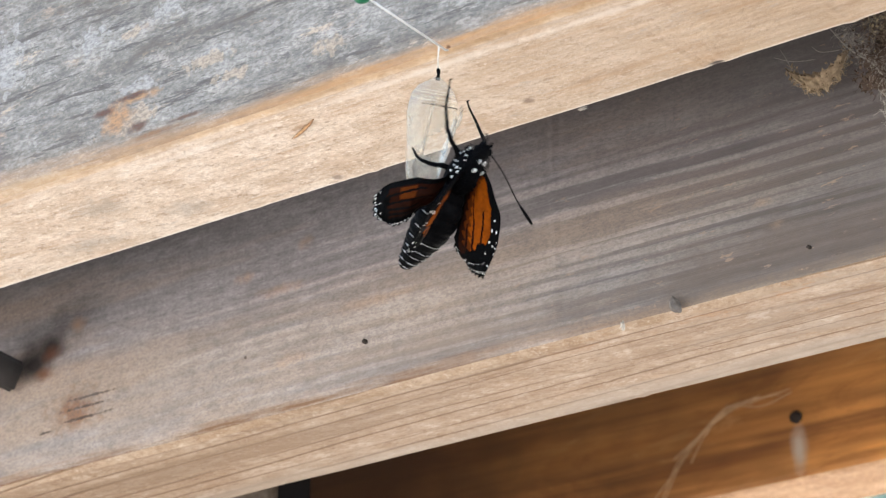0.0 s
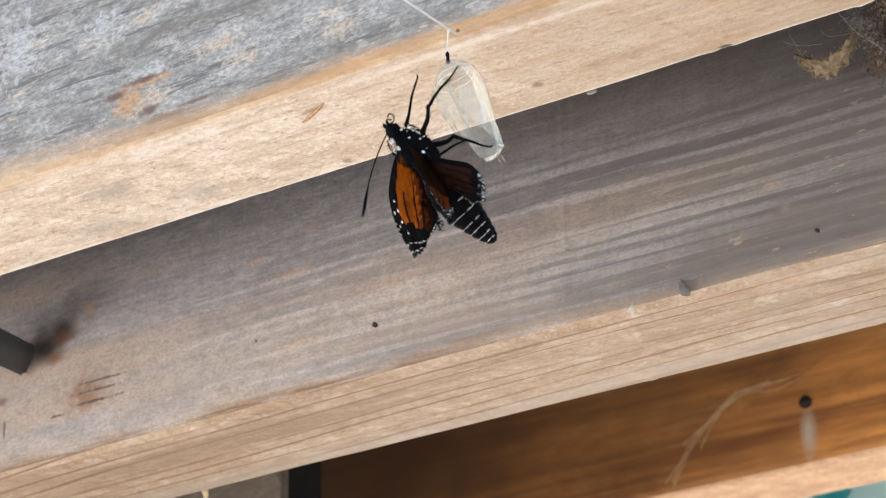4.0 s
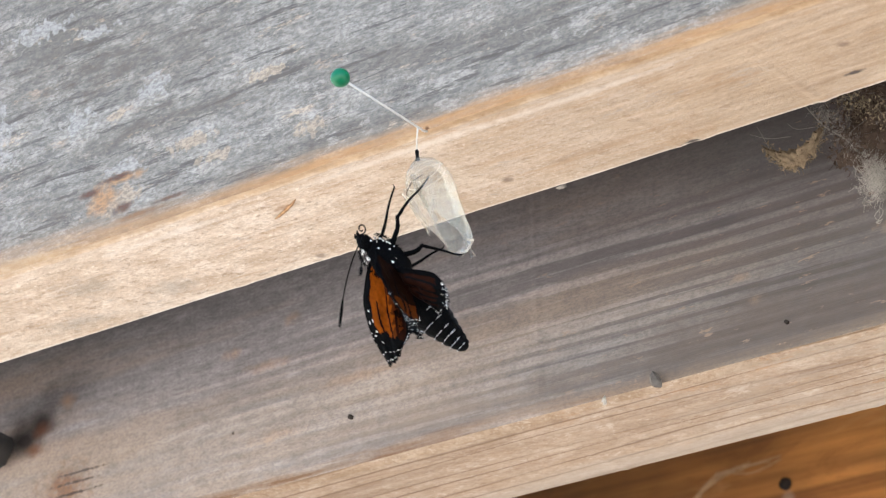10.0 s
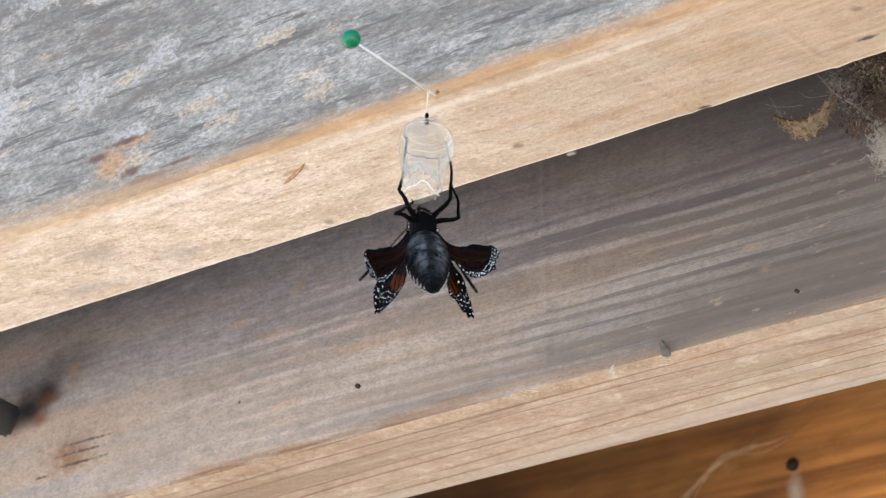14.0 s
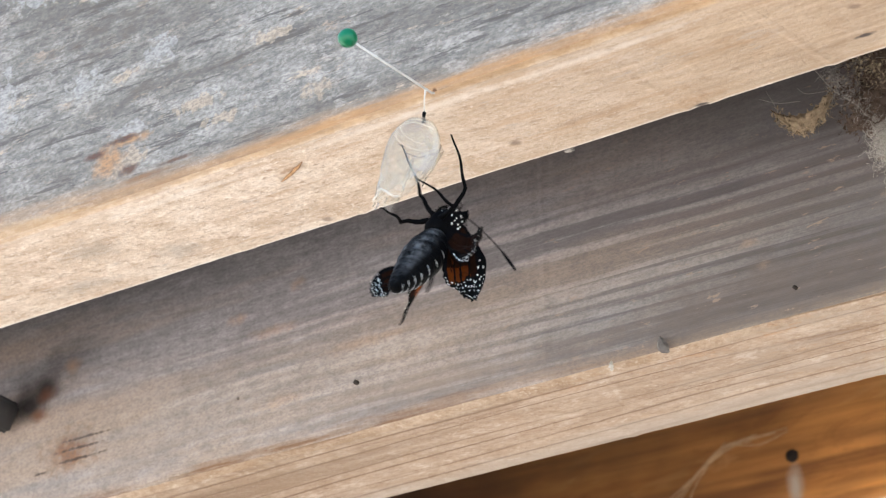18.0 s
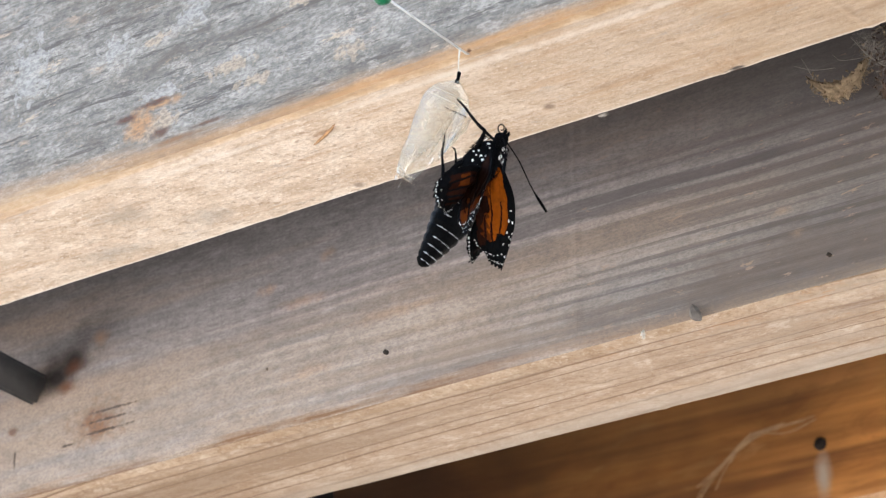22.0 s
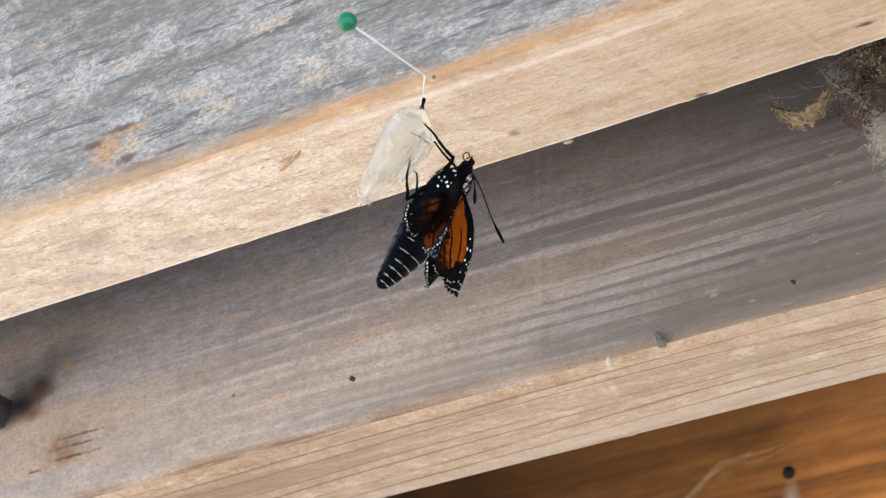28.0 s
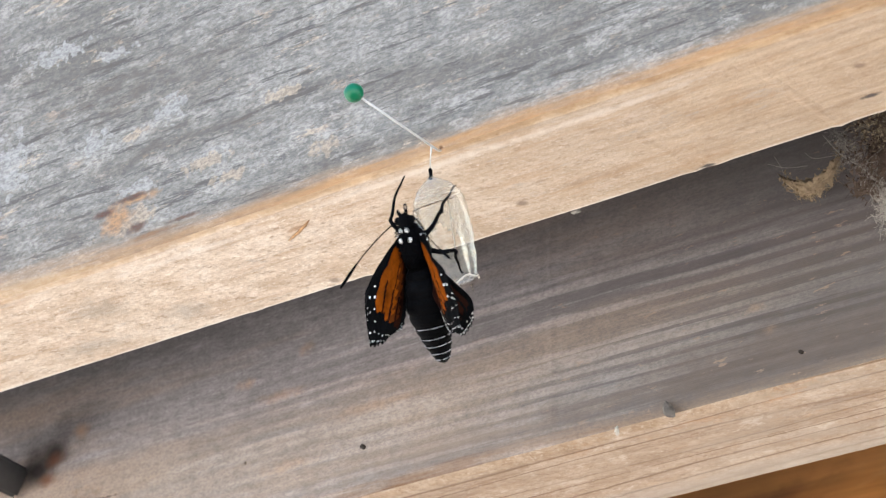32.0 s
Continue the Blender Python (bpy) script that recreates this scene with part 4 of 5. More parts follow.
def skin_radius(r, s, q, w):
    """Half width of the papery skin at s mm below its top, towards q; pleated and crumpled near the open end."""
    low = max(0.0, min(1.0, (s - 9) / 10))
    wide = 0.80 + (0.17 - 0.14 * low) * q.x * q.x
    pleat = 0.30 * low * (abs(math.sin(2.5 * w + 0.16 * s)) - 0.6)
    dent = 0.12 * noise.noise(q * 1.5 + Vector((0, 0, s * 0.12))) + 0.05 * (1 + low) * noise.noise(q * 3.6 + Vector((5, 0, s * 0.3)))
    crease = -0.10 * max(0.0, 1 - abs(s - 4.6 - 0.4 * math.sin(w)) / 0.5) - 0.08 * max(0.0, 1 - abs(s - 2.9) / 0.4)
    return r * wide * (1 + dent) + pleat + crease


def pupa():
    ob = new("pupa_skin")
    tagged(ob, "empty translucent whitish pupa skin hanging from the thread", "pupa skin")
    bm = bmesh.new()
    base = [(0, 0.5), (0.8, 1.8), (2.0, 3.5), (3.8, 4.8), (5.6, 5.3), (7.5, 5.35), (10, 5.15), (13, 4.75), (15.5, 4.5), (18, 4.35), (20, 4.1), (21.2, 3.6), (22.0, 2.7), (22.3, 1.4)]
    profile = []
    for (s0, r0), (s1, r1) in zip(base, base[1:]):
        profile += [(lerp(s0, s1, q / 3), lerp(r0, r1, q / 3)) for q in range(3)]
    profile.append(base[-1])
    profile = [(0.95 * s, r) for s, r in profile]
    rings, sides = [], 96
    top, bottom = at(0, 0, -6), at(-6.0, 2.2, -25.4)
    d = (bottom - top).normalized()
    a = Vector((1, 0, 0)) - d * d.x
    a.normalize()
    b = d.cross(a)
    for s, r in profile:
        ring = []
        for k in range(sides):
            w = 2 * math.pi * k / sides
            q = math.cos(w) * a + math.sin(w) * b
            rr = skin_radius(r, s, q, w)
            ring.append(bm.verts.new(top + d * s * MM + q * rr * MM))
        rings.append(ring)
    for i, (u, v) in enumerate(zip(rings, rings[1:])):
        for k in range(sides):
            w = 2 * math.pi * (k + 0.5) / sides
            q = math.cos(w) * a + math.sin(w) * b
            if q.y < -1.0 + 1.25 * max(0.0, min(1.0, (profile[i][0] - 9) / 12)) + 0.06 * noise.noise(Vector((i * 0.5, k * 0.3, 3))):
                continue
            bm.faces.new((u[k], u[(k + 1) % sides], v[(k + 1) % sides], v[k]))
    bm.faces.new(rings[-1])
    bmesh.ops.recalc_face_normals(bm, faces=bm.faces)
    part("skin", bm, M_SHELL, ob)
    flaps = random.Random(21)
    for k in range(4):
        # torn, whitened rags along the open lower end
        w = 0.3 + (math.pi - 0.6) * k / 3
        q = math.cos(w) * a + math.sin(w) * b
        if q.y < -0.25:
            q.y = -q.y
        c = top + d * flaps.uniform(19.0, 21.6) * MM + q * flaps.uniform(2.2, 3.7) * MM
        e, f = d * flaps.uniform(0.8, 1.7) * MM, d.cross(q).normalized() * flaps.uniform(0.4, 1.0) * MM
        bm = bmesh.new()
        rows = [[bm.verts.new(c + e * (i / 4) + f * (j / 3 - 0.5) * (1 - 0.15 * i) + q * flaps.uniform(-0.25, 0.35) * MM) for j in range(4)] for i in range(5)]
        for i in range(4):
            for j in range(3):
                bm.faces.new((rows[i][j], rows[i + 1][j], rows[i + 1][j + 1], rows[i][j + 1]))
        part("torn_flap", bm, M_SHELL, ob)
    # whitened fold along the blunt lower end
    fold_line = []
    for k in range(15):
        w = math.pi * (0.08 + 0.84 * k / 14)
        q = math.cos(w) * a + math.sin(w) * b
        q = q if b.y > 0 else math.cos(w) * a - math.sin(w) * b
        s = 20.0 + 0.5 * math.sin(3.1 * w)
        fold_line.append(top + d * s * MM + q * skin_radius(3.75 + 0.25 * math.sin(5 * w), s, q, w) * MM)
    part("white_fold", tube(fold_line, [0.00004] + [0.00012 + 0.00010 * abs(math.sin(1.7 * k)) for k in range(13)] + [0.00004], 6), M_SILK, ob, "whitened papery fold")
    for side, deep in ((-1, 5.5), (1, 4.0)):
        # loose crumpled edges of the slit through which it was left
        bm = bmesh.new()
        rows = []
        for i in range(15):
            u = i / 14
            line = []
            for j in range(9):
                v = j / 8
                crush = 0.5 * noise.noise(Vector((u * 5, v * 4, side * 7.0))) + 0.2 * noise.noise(Vector((u * 14, v * 11, side)))
                line.append(bm.verts.new(at(2.0 - 4.2 * u + 0.9 * math.sin(math.pi * v) + crush, side * (3.4 - 1.0 * u + crush) + 0.8, -11.0 - 9.0 * u - 0.35 * deep * v)))
            rows.append(line)
        for p, q in zip(rows, rows[1:]):
            for j in range(8):
                bm.faces.new((p[j], q[j], q[j + 1], p[j + 1]))
        part("loose_edge", bm, M_SHELL, ob)
    part("stalk", tube([at(0, 0, -4.3), at(0, 0.05, -4.7), at(0, 0.12, -5.4), at(0, 0, -6.5)], [0.00028, 0.00042, 0.00030, 0.00045], 8), M_BLACK, ob, "black stalk")
    bm = bmesh.new()
    ring = []
    for k in range(41):
        w = 2 * math.pi * k / 40
        q = math.cos(w) * a + math.sin(w) * b
        rr = skin_radius(5.28, 5.5, q, w) + 0.06
        ring.append(top + d * 5.5 * MM + q * rr * MM)
    for deep, rad in ((2.9, 4.15), (4.2, 4.88)):
        line = []
        for k in range(25):
            w = 2 * math.pi * k / 24
            q = math.cos(w) * a + math.sin(w) * b
            line.append(top + d * deep * MM + q * (skin_radius(rad, deep, q, w) + 0.03) * MM)
        part("pale_crease", tube(line, 0.00006, 5), M_SILK, ob, "faint whitish crease")
    for k in range(40):
        w = 2 * math.pi * (k + 0.5) / 40
        if (math.cos(w) * a + math.sin(w) * b).y < -0.45:
            part("dark_dash", tube(ring[k:k + 2], 0.00006 + 0.00003 * (k % 3), 5), M_DARK, ob)
    return ob


# ---- butterfly ----
WINGS = {}
LEGS = []


def body_part(name, stations, parent, mats, label="", sides=20, fur=0.0):
    """A lofted body: stations of (out, lat, z, half width, half depth)."""
    bm = bmesh.new()
    pts = [at(*s[:3]) for s in stations]
    rings = []
    for i, s in enumerate(stations):
        d = (pts[min(i + 1, len(pts) - 1)] - pts[max(i - 1, 0)]).normalized()
        b = d.cross(Vector((1, 0, 0))).normalized()
        ring = []
        for k in range(sides):
            w = 2 * math.pi * k / sides
            q = Vector((1, 0, 0)) * math.cos(w) * s[3] * MM + b * math.sin(w) * s[4] * MM
            q *= 1 + fur * noise.noise(q * 2500 + pts[i] * 900)
            ring.append(bm.verts.new(pts[i] + q))
        rings.append(ring)
    for u, v in zip(rings, rings[1:]):
        for k in range(sides):
            bm.faces.new((u[k], u[(k + 1) % sides], v[(k + 1) % sides], v[k]))
    bm.faces.new(rings[0][::-1])
    bm.faces.new(rings[-1])
    bmesh.ops.recalc_face_normals(bm, faces=bm.faces)
    return part(name, bm, mats, parent, label)


def wing(name, parent, lead, trail, side, kind):
    """A soft, newly opened wing between a leading and a trailing edge, each from root to tip in (out, lat, z); side -1 or 1."""
    nu, nv = 126, 70
    turn = Vector((side, 1, 1))

    def edge(points):
        fine = curve_pts([at(*p) for p in points], 42)
        return [fine[round(i * (len(fine) - 1) / nu)] * turn for i in range(nu + 1)]

    L, R = edge(lead), edge(trail)
    wide = max((a - b).length for a, b in zip(L, R)) / MM
    long = (L[-1] - L[0]).length / MM
    bm = bmesh.new()
    rnd = random.Random(kind)
    grid = []
    for i in range(nu + 1):
        u = i / nu
        row = []
        run = (L[min(i + 1, nu)] - L[max(i - 1, 0)]).normalized()
        for j in range(nv + 1):
            v = j / nv
            p = L[i].lerp(R[i], v)
            across = R[i] - L[i]
            up = run.cross(across)
            if up.length > 0:
                up.normalize()
            if up.y > 0:
                up = -up
            # rounded, finely scalloped outer margin
            push = (0.2 if kind == 1 else 1.0) * math.sin(math.pi * v) ** 0.7 * max(0.0, (u - 0.6) / 0.4) ** 1.5
            push -= (1.3 if kind == 1 else 0.9) * max(0.0, 2 * v - 1) ** 4 * max(0.0, (u - 0.6) / 0.4)
            push += 0.24 * math.sin(v * 31 + kind) * max(0.0, (u - 0.92) / 0.08)
            flare = 0.16 * math.sin(u * 52 + kind) * max(0.0, (v - 0.9) / 0.1) * min(1, u * 2)
            crumple = 0.55 * noise.noise(Vector((u * 4.6, v * 3.2, kind * 3.0 + side))) + 0.16 * noise.noise(Vector((u * 13, v * 9, kind + side))) + 0.1 * math.sin(v * 17 + u * 4)
            lift = (0.9 * math.sin(math.pi * u) * math.sin(math.pi * v) + crumple * min(1, u * 3)) * (1.0 if kind == 1 else 1.2)
            row.append(p + (run * push + up * lift) * MM + across * (flare / wide))
        grid.append(row)
    top, low = [], []
    for i in range(nu + 1):
        for rows, sign in ((top, 1), (low, -1)):
            line = []
            for j in range(nv + 1):
                a = grid[min(i + 1, nu)][j] - grid[max(i - 1, 0)][j]
                b = grid[i][min(j + 1, nv)] - grid[i][max(j - 1, 0)]
                q = a.cross(b).normalized()
                if q.y > 0:
                    q = -q
                line.append(bm.verts.new(grid[i][j] + q * (sign * 0.00008)))
            rows.append(line)
    # white spots: (u, v, half length, half width) in wing space, rows along the outer and the trailing margin
    dots, under = [], []
    if kind == 1:
        for k in range(12):
            dots.append((0.962 + 0.008 * math.sin(k * 2.4), 0.04 + 0.083 * k, 0.24, 0.11 + 0.09 * rnd.random()))
            if k % 2 == 0 or k > 6:
                dots.append((0.895 - 0.01 * (k % 3), 0.08 + 0.078 * k, 0.24, 0.13 + 0.09 * rnd.random()))
        for k in range(11):
            under.append((0.825 + 0.012 * math.sin(k * 2.1), 0.10 + 0.082 * k, 0.32, 0.13 + 0.10 * rnd.random()))
            under.append((0.745 + 0.02 * math.sin(k * 1.3), 0.14 + 0.078 * k, 0.28, 0.10 + 0.10 * rnd.random()))
        for k in range(6):
            dots.append((0.64 + 0.055 * k, 0.955, 0.30, 0.16))
            dots.append((0.70 + 0.05 * k, 0.04, 0.18, 0.10))
        for du, dv, a, b in ((0.50, 0.14, 0.34, 0.2), (0.575, 0.20, 0.4, 0.24), (0.61, 0.09, 0.42, 0.24), (0.675, 0.24, 0.36, 0.24), (0.72, 0.13, 0.28, 0.2), (0.78, 0.3, 0.3, 0.2)):
            dots.append((du, 0.85 * dv, 0.85 * a, 0.85 * b))
    else:
        for k in range(11):
            dots.append((0.965, 0.03 + 0.092 * k, 0.24, 0.17 + 0.09 * rnd.random()))
            under.append((0.885 + 0.01 * math.sin(k * 2.1), 0.06 + 0.090 * k, 0.36, 0.15 + 0.10 * rnd.random()))
            under.append((0.79 + 0.02 * math.sin(k * 1.7), 0.06 + 0.088 * k, 0.32, 0.12 + 0.10 * rnd.random()))
            if k % 3 == 0:
                dots.append((0.88, 0.06 + 0.09 * k, 0.24, 0.14))
        for k in range(10):
            dots.append((0.40 + 0.055 * k, 0.955, 0.26, 0.18))
            if k > 2:
                under.append((0.40 + 0.052 * k, 0.865, 0.24, 0.16 + 0.08 * rnd.random()))

    dots = [d for d in dots if rnd.random() > 0.15]

    def vein(u, v):
        """True on one of the dark veins that fan out from the root, or on the cross-vein."""
        for c, sl in ((0.36, 0.10), (0.54, 0.20), (0.72, 0.24)) if kind == 1 else ((0.26, 0.06), (0.42, 0.10), (0.58, 0.12), (0.72, 0.12)):
            bend = 0.03 * math.sin(u * 6 + c * 9)
            if u > 0.34 + 0.1 * c and abs(v - c - sl * (u - 0.5) - bend) < 0.014 + 0.016 * u:
                return True
        return kind == 1 and u < 0.46 and abs(v - 0.50 - 0.06 * math.sin(u * 5)) < 0.014

    def paint(u, v, upper):
        for du, dv, a, b in dots if upper else dots + under:
            if ((u - du) * long / a) ** 2 + ((v - dv) * wide * 0.85 / b) ** 2 < 0.42:
                return 2
        edge_wob = 0.02 * math.sin(v * 23 + kind) + 0.015 * math.sin(v * 51)
        if kind == 2:
            if v > 0.80 + 0.02 * math.sin(u * 26) or u > 0.74 + edge_wob or v < 0.13 or u < 0.10:
                return 0
        elif v < 0.10 + 0.19 * u + 0.015 * math.sin(u * 30) or u > 0.76 - 0.14 * (1 - v) + edge_wob or v > 0.90 or u < 0.07:
            return 0
        if vein(u, v):
            return 3 if kind == 1 and upper else 0
        if kind == 1:
            if not upper:
                return 5 if u > 0.5 and v > 0.35 else 4
            blend = v + 0.10 * u + 0.05 * math.sin(u * 9) + 0.04 * math.sin(v * 40 + u * 60)
            return 1 if blend < 0.66 else 5 if blend < 0.80 else 3
        # wet orange shine of one hindwing, painted as an amber patch
        if upper:
            return 5 if side < 0 and 0.47 < u < 0.63 and 0.16 < v < 0.40 else 3
        return 4

    for i in range(nu):
        for j in range(nv):
            for g in (top, low):
                f = bm.faces.new((g[i][j], g[i + 1][j], g[i + 1][j + 1], g[i][j + 1]))
                f.material_index = paint((i + 0.5) / nu, (j + 0.5) / nv, g is top)
    rim = [(i, 0) for i in range(nu + 1)] + [(nu, j) for j in range(1, nv + 1)] + [(i, nv) for i in range(nu - 1, -1, -1)] + [(0, j) for j in range(nv - 1, 0, -1)]
    for (a, b), (c, d) in zip(rim, rim[1:] + rim[:1]):
        bm.faces.new((top[a][b], low[a][b], low[c][d], top[c][d]))
    bmesh.ops.recalc_face_normals(bm, faces=bm.faces)
    return part(name, bm, (M_BLACK, M_ORANGE, M_WHITE, M_DUSK, M_OCHRE, M_AMBER), parent)


def limb_mesh(length, r0, r1, seed):
    """One joint of a leg along +z, slightly bowed and knotty, swollen at its upper end, with a hooked tip."""
    r = random.Random(seed)
    n = 12
    path, radii = [], []
    for i in range(n + 1):
        t = i / n
        bow = 0.35 * math.sin(math.pi * t) + 0.12 * math.sin(9 * t + seed)
        path.append((bow * MM, 0.15 * math.sin(7 * t + seed) * MM, t * length * MM))
        radii.append(lerp(r0, r1, t ** 0.8) * (1 + 0.10 * math.sin(i * 2.3 + seed)))
    if r1 < 0.0002:
        path.append((-0.5 * MM, 0.1 * MM, (length + 0.35) * MM))
        radii.append(0.00007)
    return tube(path, radii, 7)


def aim(origin, way, s):
    """The pose of a limb from origin along way, both in (out, lat, up), on side s."""
    p, d = at(origin[0], origin[1] * s, origin[2]), at(way[0], way[1] * s, way[2])
    return Matrix.Translation(p) @ d.to_track_quat("Z", "Y").to_matrix().to_4x4()


def butterfly():
    ob = new("butterfly")
    tagged(ob, "newly emerged orange and black butterfly with soft crumpled wings", "butterfly")
    head = body_part("head", [(10.8, 0, -21.0, 0.5, 0.5), (10.4, 0, -21.6, 1.2, 1.1), (9.6, 0, -22.4, 1.6, 1.4), (8.9, 0, -23.2, 1.4, 1.3), (8.4, 0, -23.8, 0.8, 0.8)], ob, M_BLACK, "", 18, 0.2)
    for s in (-1, 1):
        part("eye", blob(at(9.9, 1.45 * s, -22.0), (0.0006, 0.0008, 0.0008), 1, 0.02, 1, 2), M_BLACK, head, "glossy black eye")
        r = Vector(at(10.3, 0.7 * s, -21.6))
        path = curve_pts([r, at(11.6, 4.0 * s, -25.2), at(12.4, 7.6 * s, -29.6), at(*((13.6, 11.0, -33.4) if s > 0 else (12.7, -11.4, -35.0)))], 8)
        n = len(path)
        part("antenna", tube(path, [0.00012 if i < n - 7 else 0.00012 + 0.00020 * math.sin(math.pi * (i - n + 8) / 8) for i in range(n)], 6), M_BLACK, head, "thin black clubbed antenna")
        part("palp", tube([at(10.6, 0.5 * s, -21.5), at(11.2, 0.8 * s, -20.9), at(11.3, 0.9 * s, -20.3)], [0.0004, 0.00035, 0.0001], 6), M_BLACK, head)
    coil = []
    for k in range(30):
        w = 0.24 * k
        r = 1.05 - 0.022 * k
        coil.append(at(10.2 - r * math.sin(w) * 0.8, 0.15, -19.6 - r * math.cos(w)))
    part("proboscis", tube(coil, 0.00014, 6), M_DARK, head, "thin coiled proboscis")
    thorax = body_part("thorax", [(8.7, 0, -23.0, 1.2, 1.4), (7.7, 0, -23.5, 2.0, 2.4), (6.4, 0, -24.6, 2.5, 3.1), (4.9, 0, -26.2, 2.65, 3.4), (3.6, 0, -27.8, 2.5, 3.1), (2.9, 0, -28.8, 2.0, 2.4)], ob, M_BLACK, "black thorax with white dots", 24, 0.14)
    rnd = random.Random(4)
    # white spots: two pairs on the back, a scatter along each flank, a few on the chest
    axis = (at(3.6, 0, -27.8) - at(8.9, 0, -22.7)).normalized()
    dors = Vector((0, -0.70, -0.71))
    spots = [(0.02, 70, 0.40), (0.02, 110, 0.40), (0.26, 66, 0.44), (0.26, 114, 0.44)]
    for k in range(13):
        for base in (0, 180):
            spots.append((rnd.uniform(-0.05, 0.85), base + rnd.uniform(-48, 24) * (1 if base == 0 else -1), rnd.uniform(0.13, 0.27)))
    for k in range(9):
        spots.append((rnd.uniform(0.0, 0.7), rnd.uniform(-145, -35), rnd.uniform(0.14, 0.29)))
    for t, w, r in spots:
        c = at(lerp(8.9, 3.6, t), 0, lerp(-22.7, -27.8, t))
        f = math.sin(math.pi * min(1.0, max(0.0, 0.17 + 0.55 * t))) ** 0.7
        q = (Vector((1, 0, 0)) * math.cos(radians(w)) * 2.6 + dors * math.sin(radians(w)) * 3.4) * f
        n = q.normalized()
        side = n.cross(axis).normalized()
        bm = bmesh.new()
        made = bmesh.ops.create_icosphere(bm, subdivisions=2, radius=1.0)["verts"]
        for v in made:
            k = 1 + 0.35 * noise.noise(v.co * 1.8 + Vector((t * 40, w, 0)))
            v.co = c + q * 1.02 * MM + (n * v.co.x * 0.16 + axis * v.co.y * r * 1.15 + side * v.co.z * r * 0.85) * MM * k
        part("white_dot", bm, M_WHITE, thorax)
    bm = bmesh.new()
    for k in range(700):
        w, t = rnd.uniform(0, 2 * math.pi), rnd.uniform(-0.05, 0.95)
        c = at(lerp(9.0, 3.2, t), 0, lerp(-22.4, -28.5, t))
        d = (at(3.6, 0, -28.9) - at(9.4, 0, -22.6)).normalized()
        b = d.cross(Vector((1, 0, 0))).normalized()
        q = Vector((1, 0, 0)) * math.cos(w) + b * math.sin(w) * 1.3
        rad = (1.15 + 1.85 * math.sin(math.pi * min(1, max(0, 0.18 + 0.7 * t)))) * MM
        p = c + q * rad * 0.9
        tipp = p + (q * 0.55 + d * rnd.uniform(0.1, 0.6) + Vector((rnd.uniform(-0.2, 0.2), 0, 0))) * rnd.uniform(0.5, 1.1) * MM
        e = d.cross(q) * 0.00009
        bm.faces.new((bm.verts.new(p - e), bm.verts.new(p + e), bm.verts.new(tipp)))
        bm.faces.new((bm.verts.new(p - d * 0.00009), bm.verts.new(p + d * 0.00009), bm.verts.new(tipp)))
    tagged(part("fur", bm, M_BLACK, thorax), kind="stuff")
    # swollen base, then short rings that taper to the tail
    stations = []
    N = 72
    joints = (0.0, 0.15, 0.31, 0.46, 0.585, 0.69, 0.78, 0.86, 0.93, 1.0)
    for i in range(N + 1):
        t = i / N
        g = max(k for k in range(len(joints) - 1) if joints[k] <= t or k == 0)
        seg = math.sin(math.pi * min(1.0, (t - joints[g]) / (joints[g + 1] - joints[g]))) ** 0.45
        r = grade(t, ((0, 2.4), (0.1, 3.6), (0.22, 4.5), (0.34, 4.95), (0.46, 4.8), (0.58, 4.3), (0.70, 3.6), (0.80, 2.95), (0.90, 2.2), (0.96, 1.65), (1.0, 0.6))) * (0.88 + 0.12 * seg)
        stations.append((lerp(3.2, -8.7, t) + 0.6 * math.sin(math.pi * t), 0, lerp(-28.2, -43.0, t) - 0.5 * math.sin(math.pi * t), r * 0.88, r * 0.79))
    abdomen = body_part("abdomen", stations, ob, M_ABDOMEN, "plump black abdomen with pale rings", 32, 0.025)
    ringer = random.Random(17)
    for g, t in enumerate(joints[2:-1]):
        i = round(t * N) + 1
        o, l, z, r, r2 = stations[i]
        d = (at(*stations[i + 1][:3]) - at(*stations[i - 1][:3])).normalized()
        b = d.cross(Vector((1, 0, 0))).normalized()
        arcs = ((0.0, 0.5), (0.62, 1.38), (1.5, 2.4), (2.5, 3.1)) if g > 1 else ((0.05, 0.45), (2.7, 3.05))
        for w0, w1 in arcs:
            w0, w1 = w0 + ringer.uniform(-0.08, 0.08), w1 + ringer.uniform(-0.08, 0.08)
            pts = []
            for q in range(9):
                w = lerp(w0, w1, q / 8)
                slip = d * ringer.uniform(-0.05, 0.05) * MM
                pts.append(at(o, l, z) + slip + (Vector((1, 0, 0)) * math.cos(w) * (r + 0.1) + b * math.sin(w) * (r2 + 0.1)) * MM)
            part("pale_ring", tube(pts, [0.00003] + [ringer.uniform(0.00004, 0.00011) for _ in range(7)] + [0.00003], 5), M_RING, abdomen)
        # pale scale tufts on the flanks
        for w in (0.3, 2.85):
            if g > 0:
                p = at(o, l, z) + (Vector((1, 0, 0)) * math.cos(w) * (r + 0.06) + b * math.sin(w) * (r2 + 0.06)) * MM
                part("pale_tuft", blob(p, (0.00013, 0.00022, 0.00016), g + w, 0.6, 2.0, 1), M_RING, abdomen)
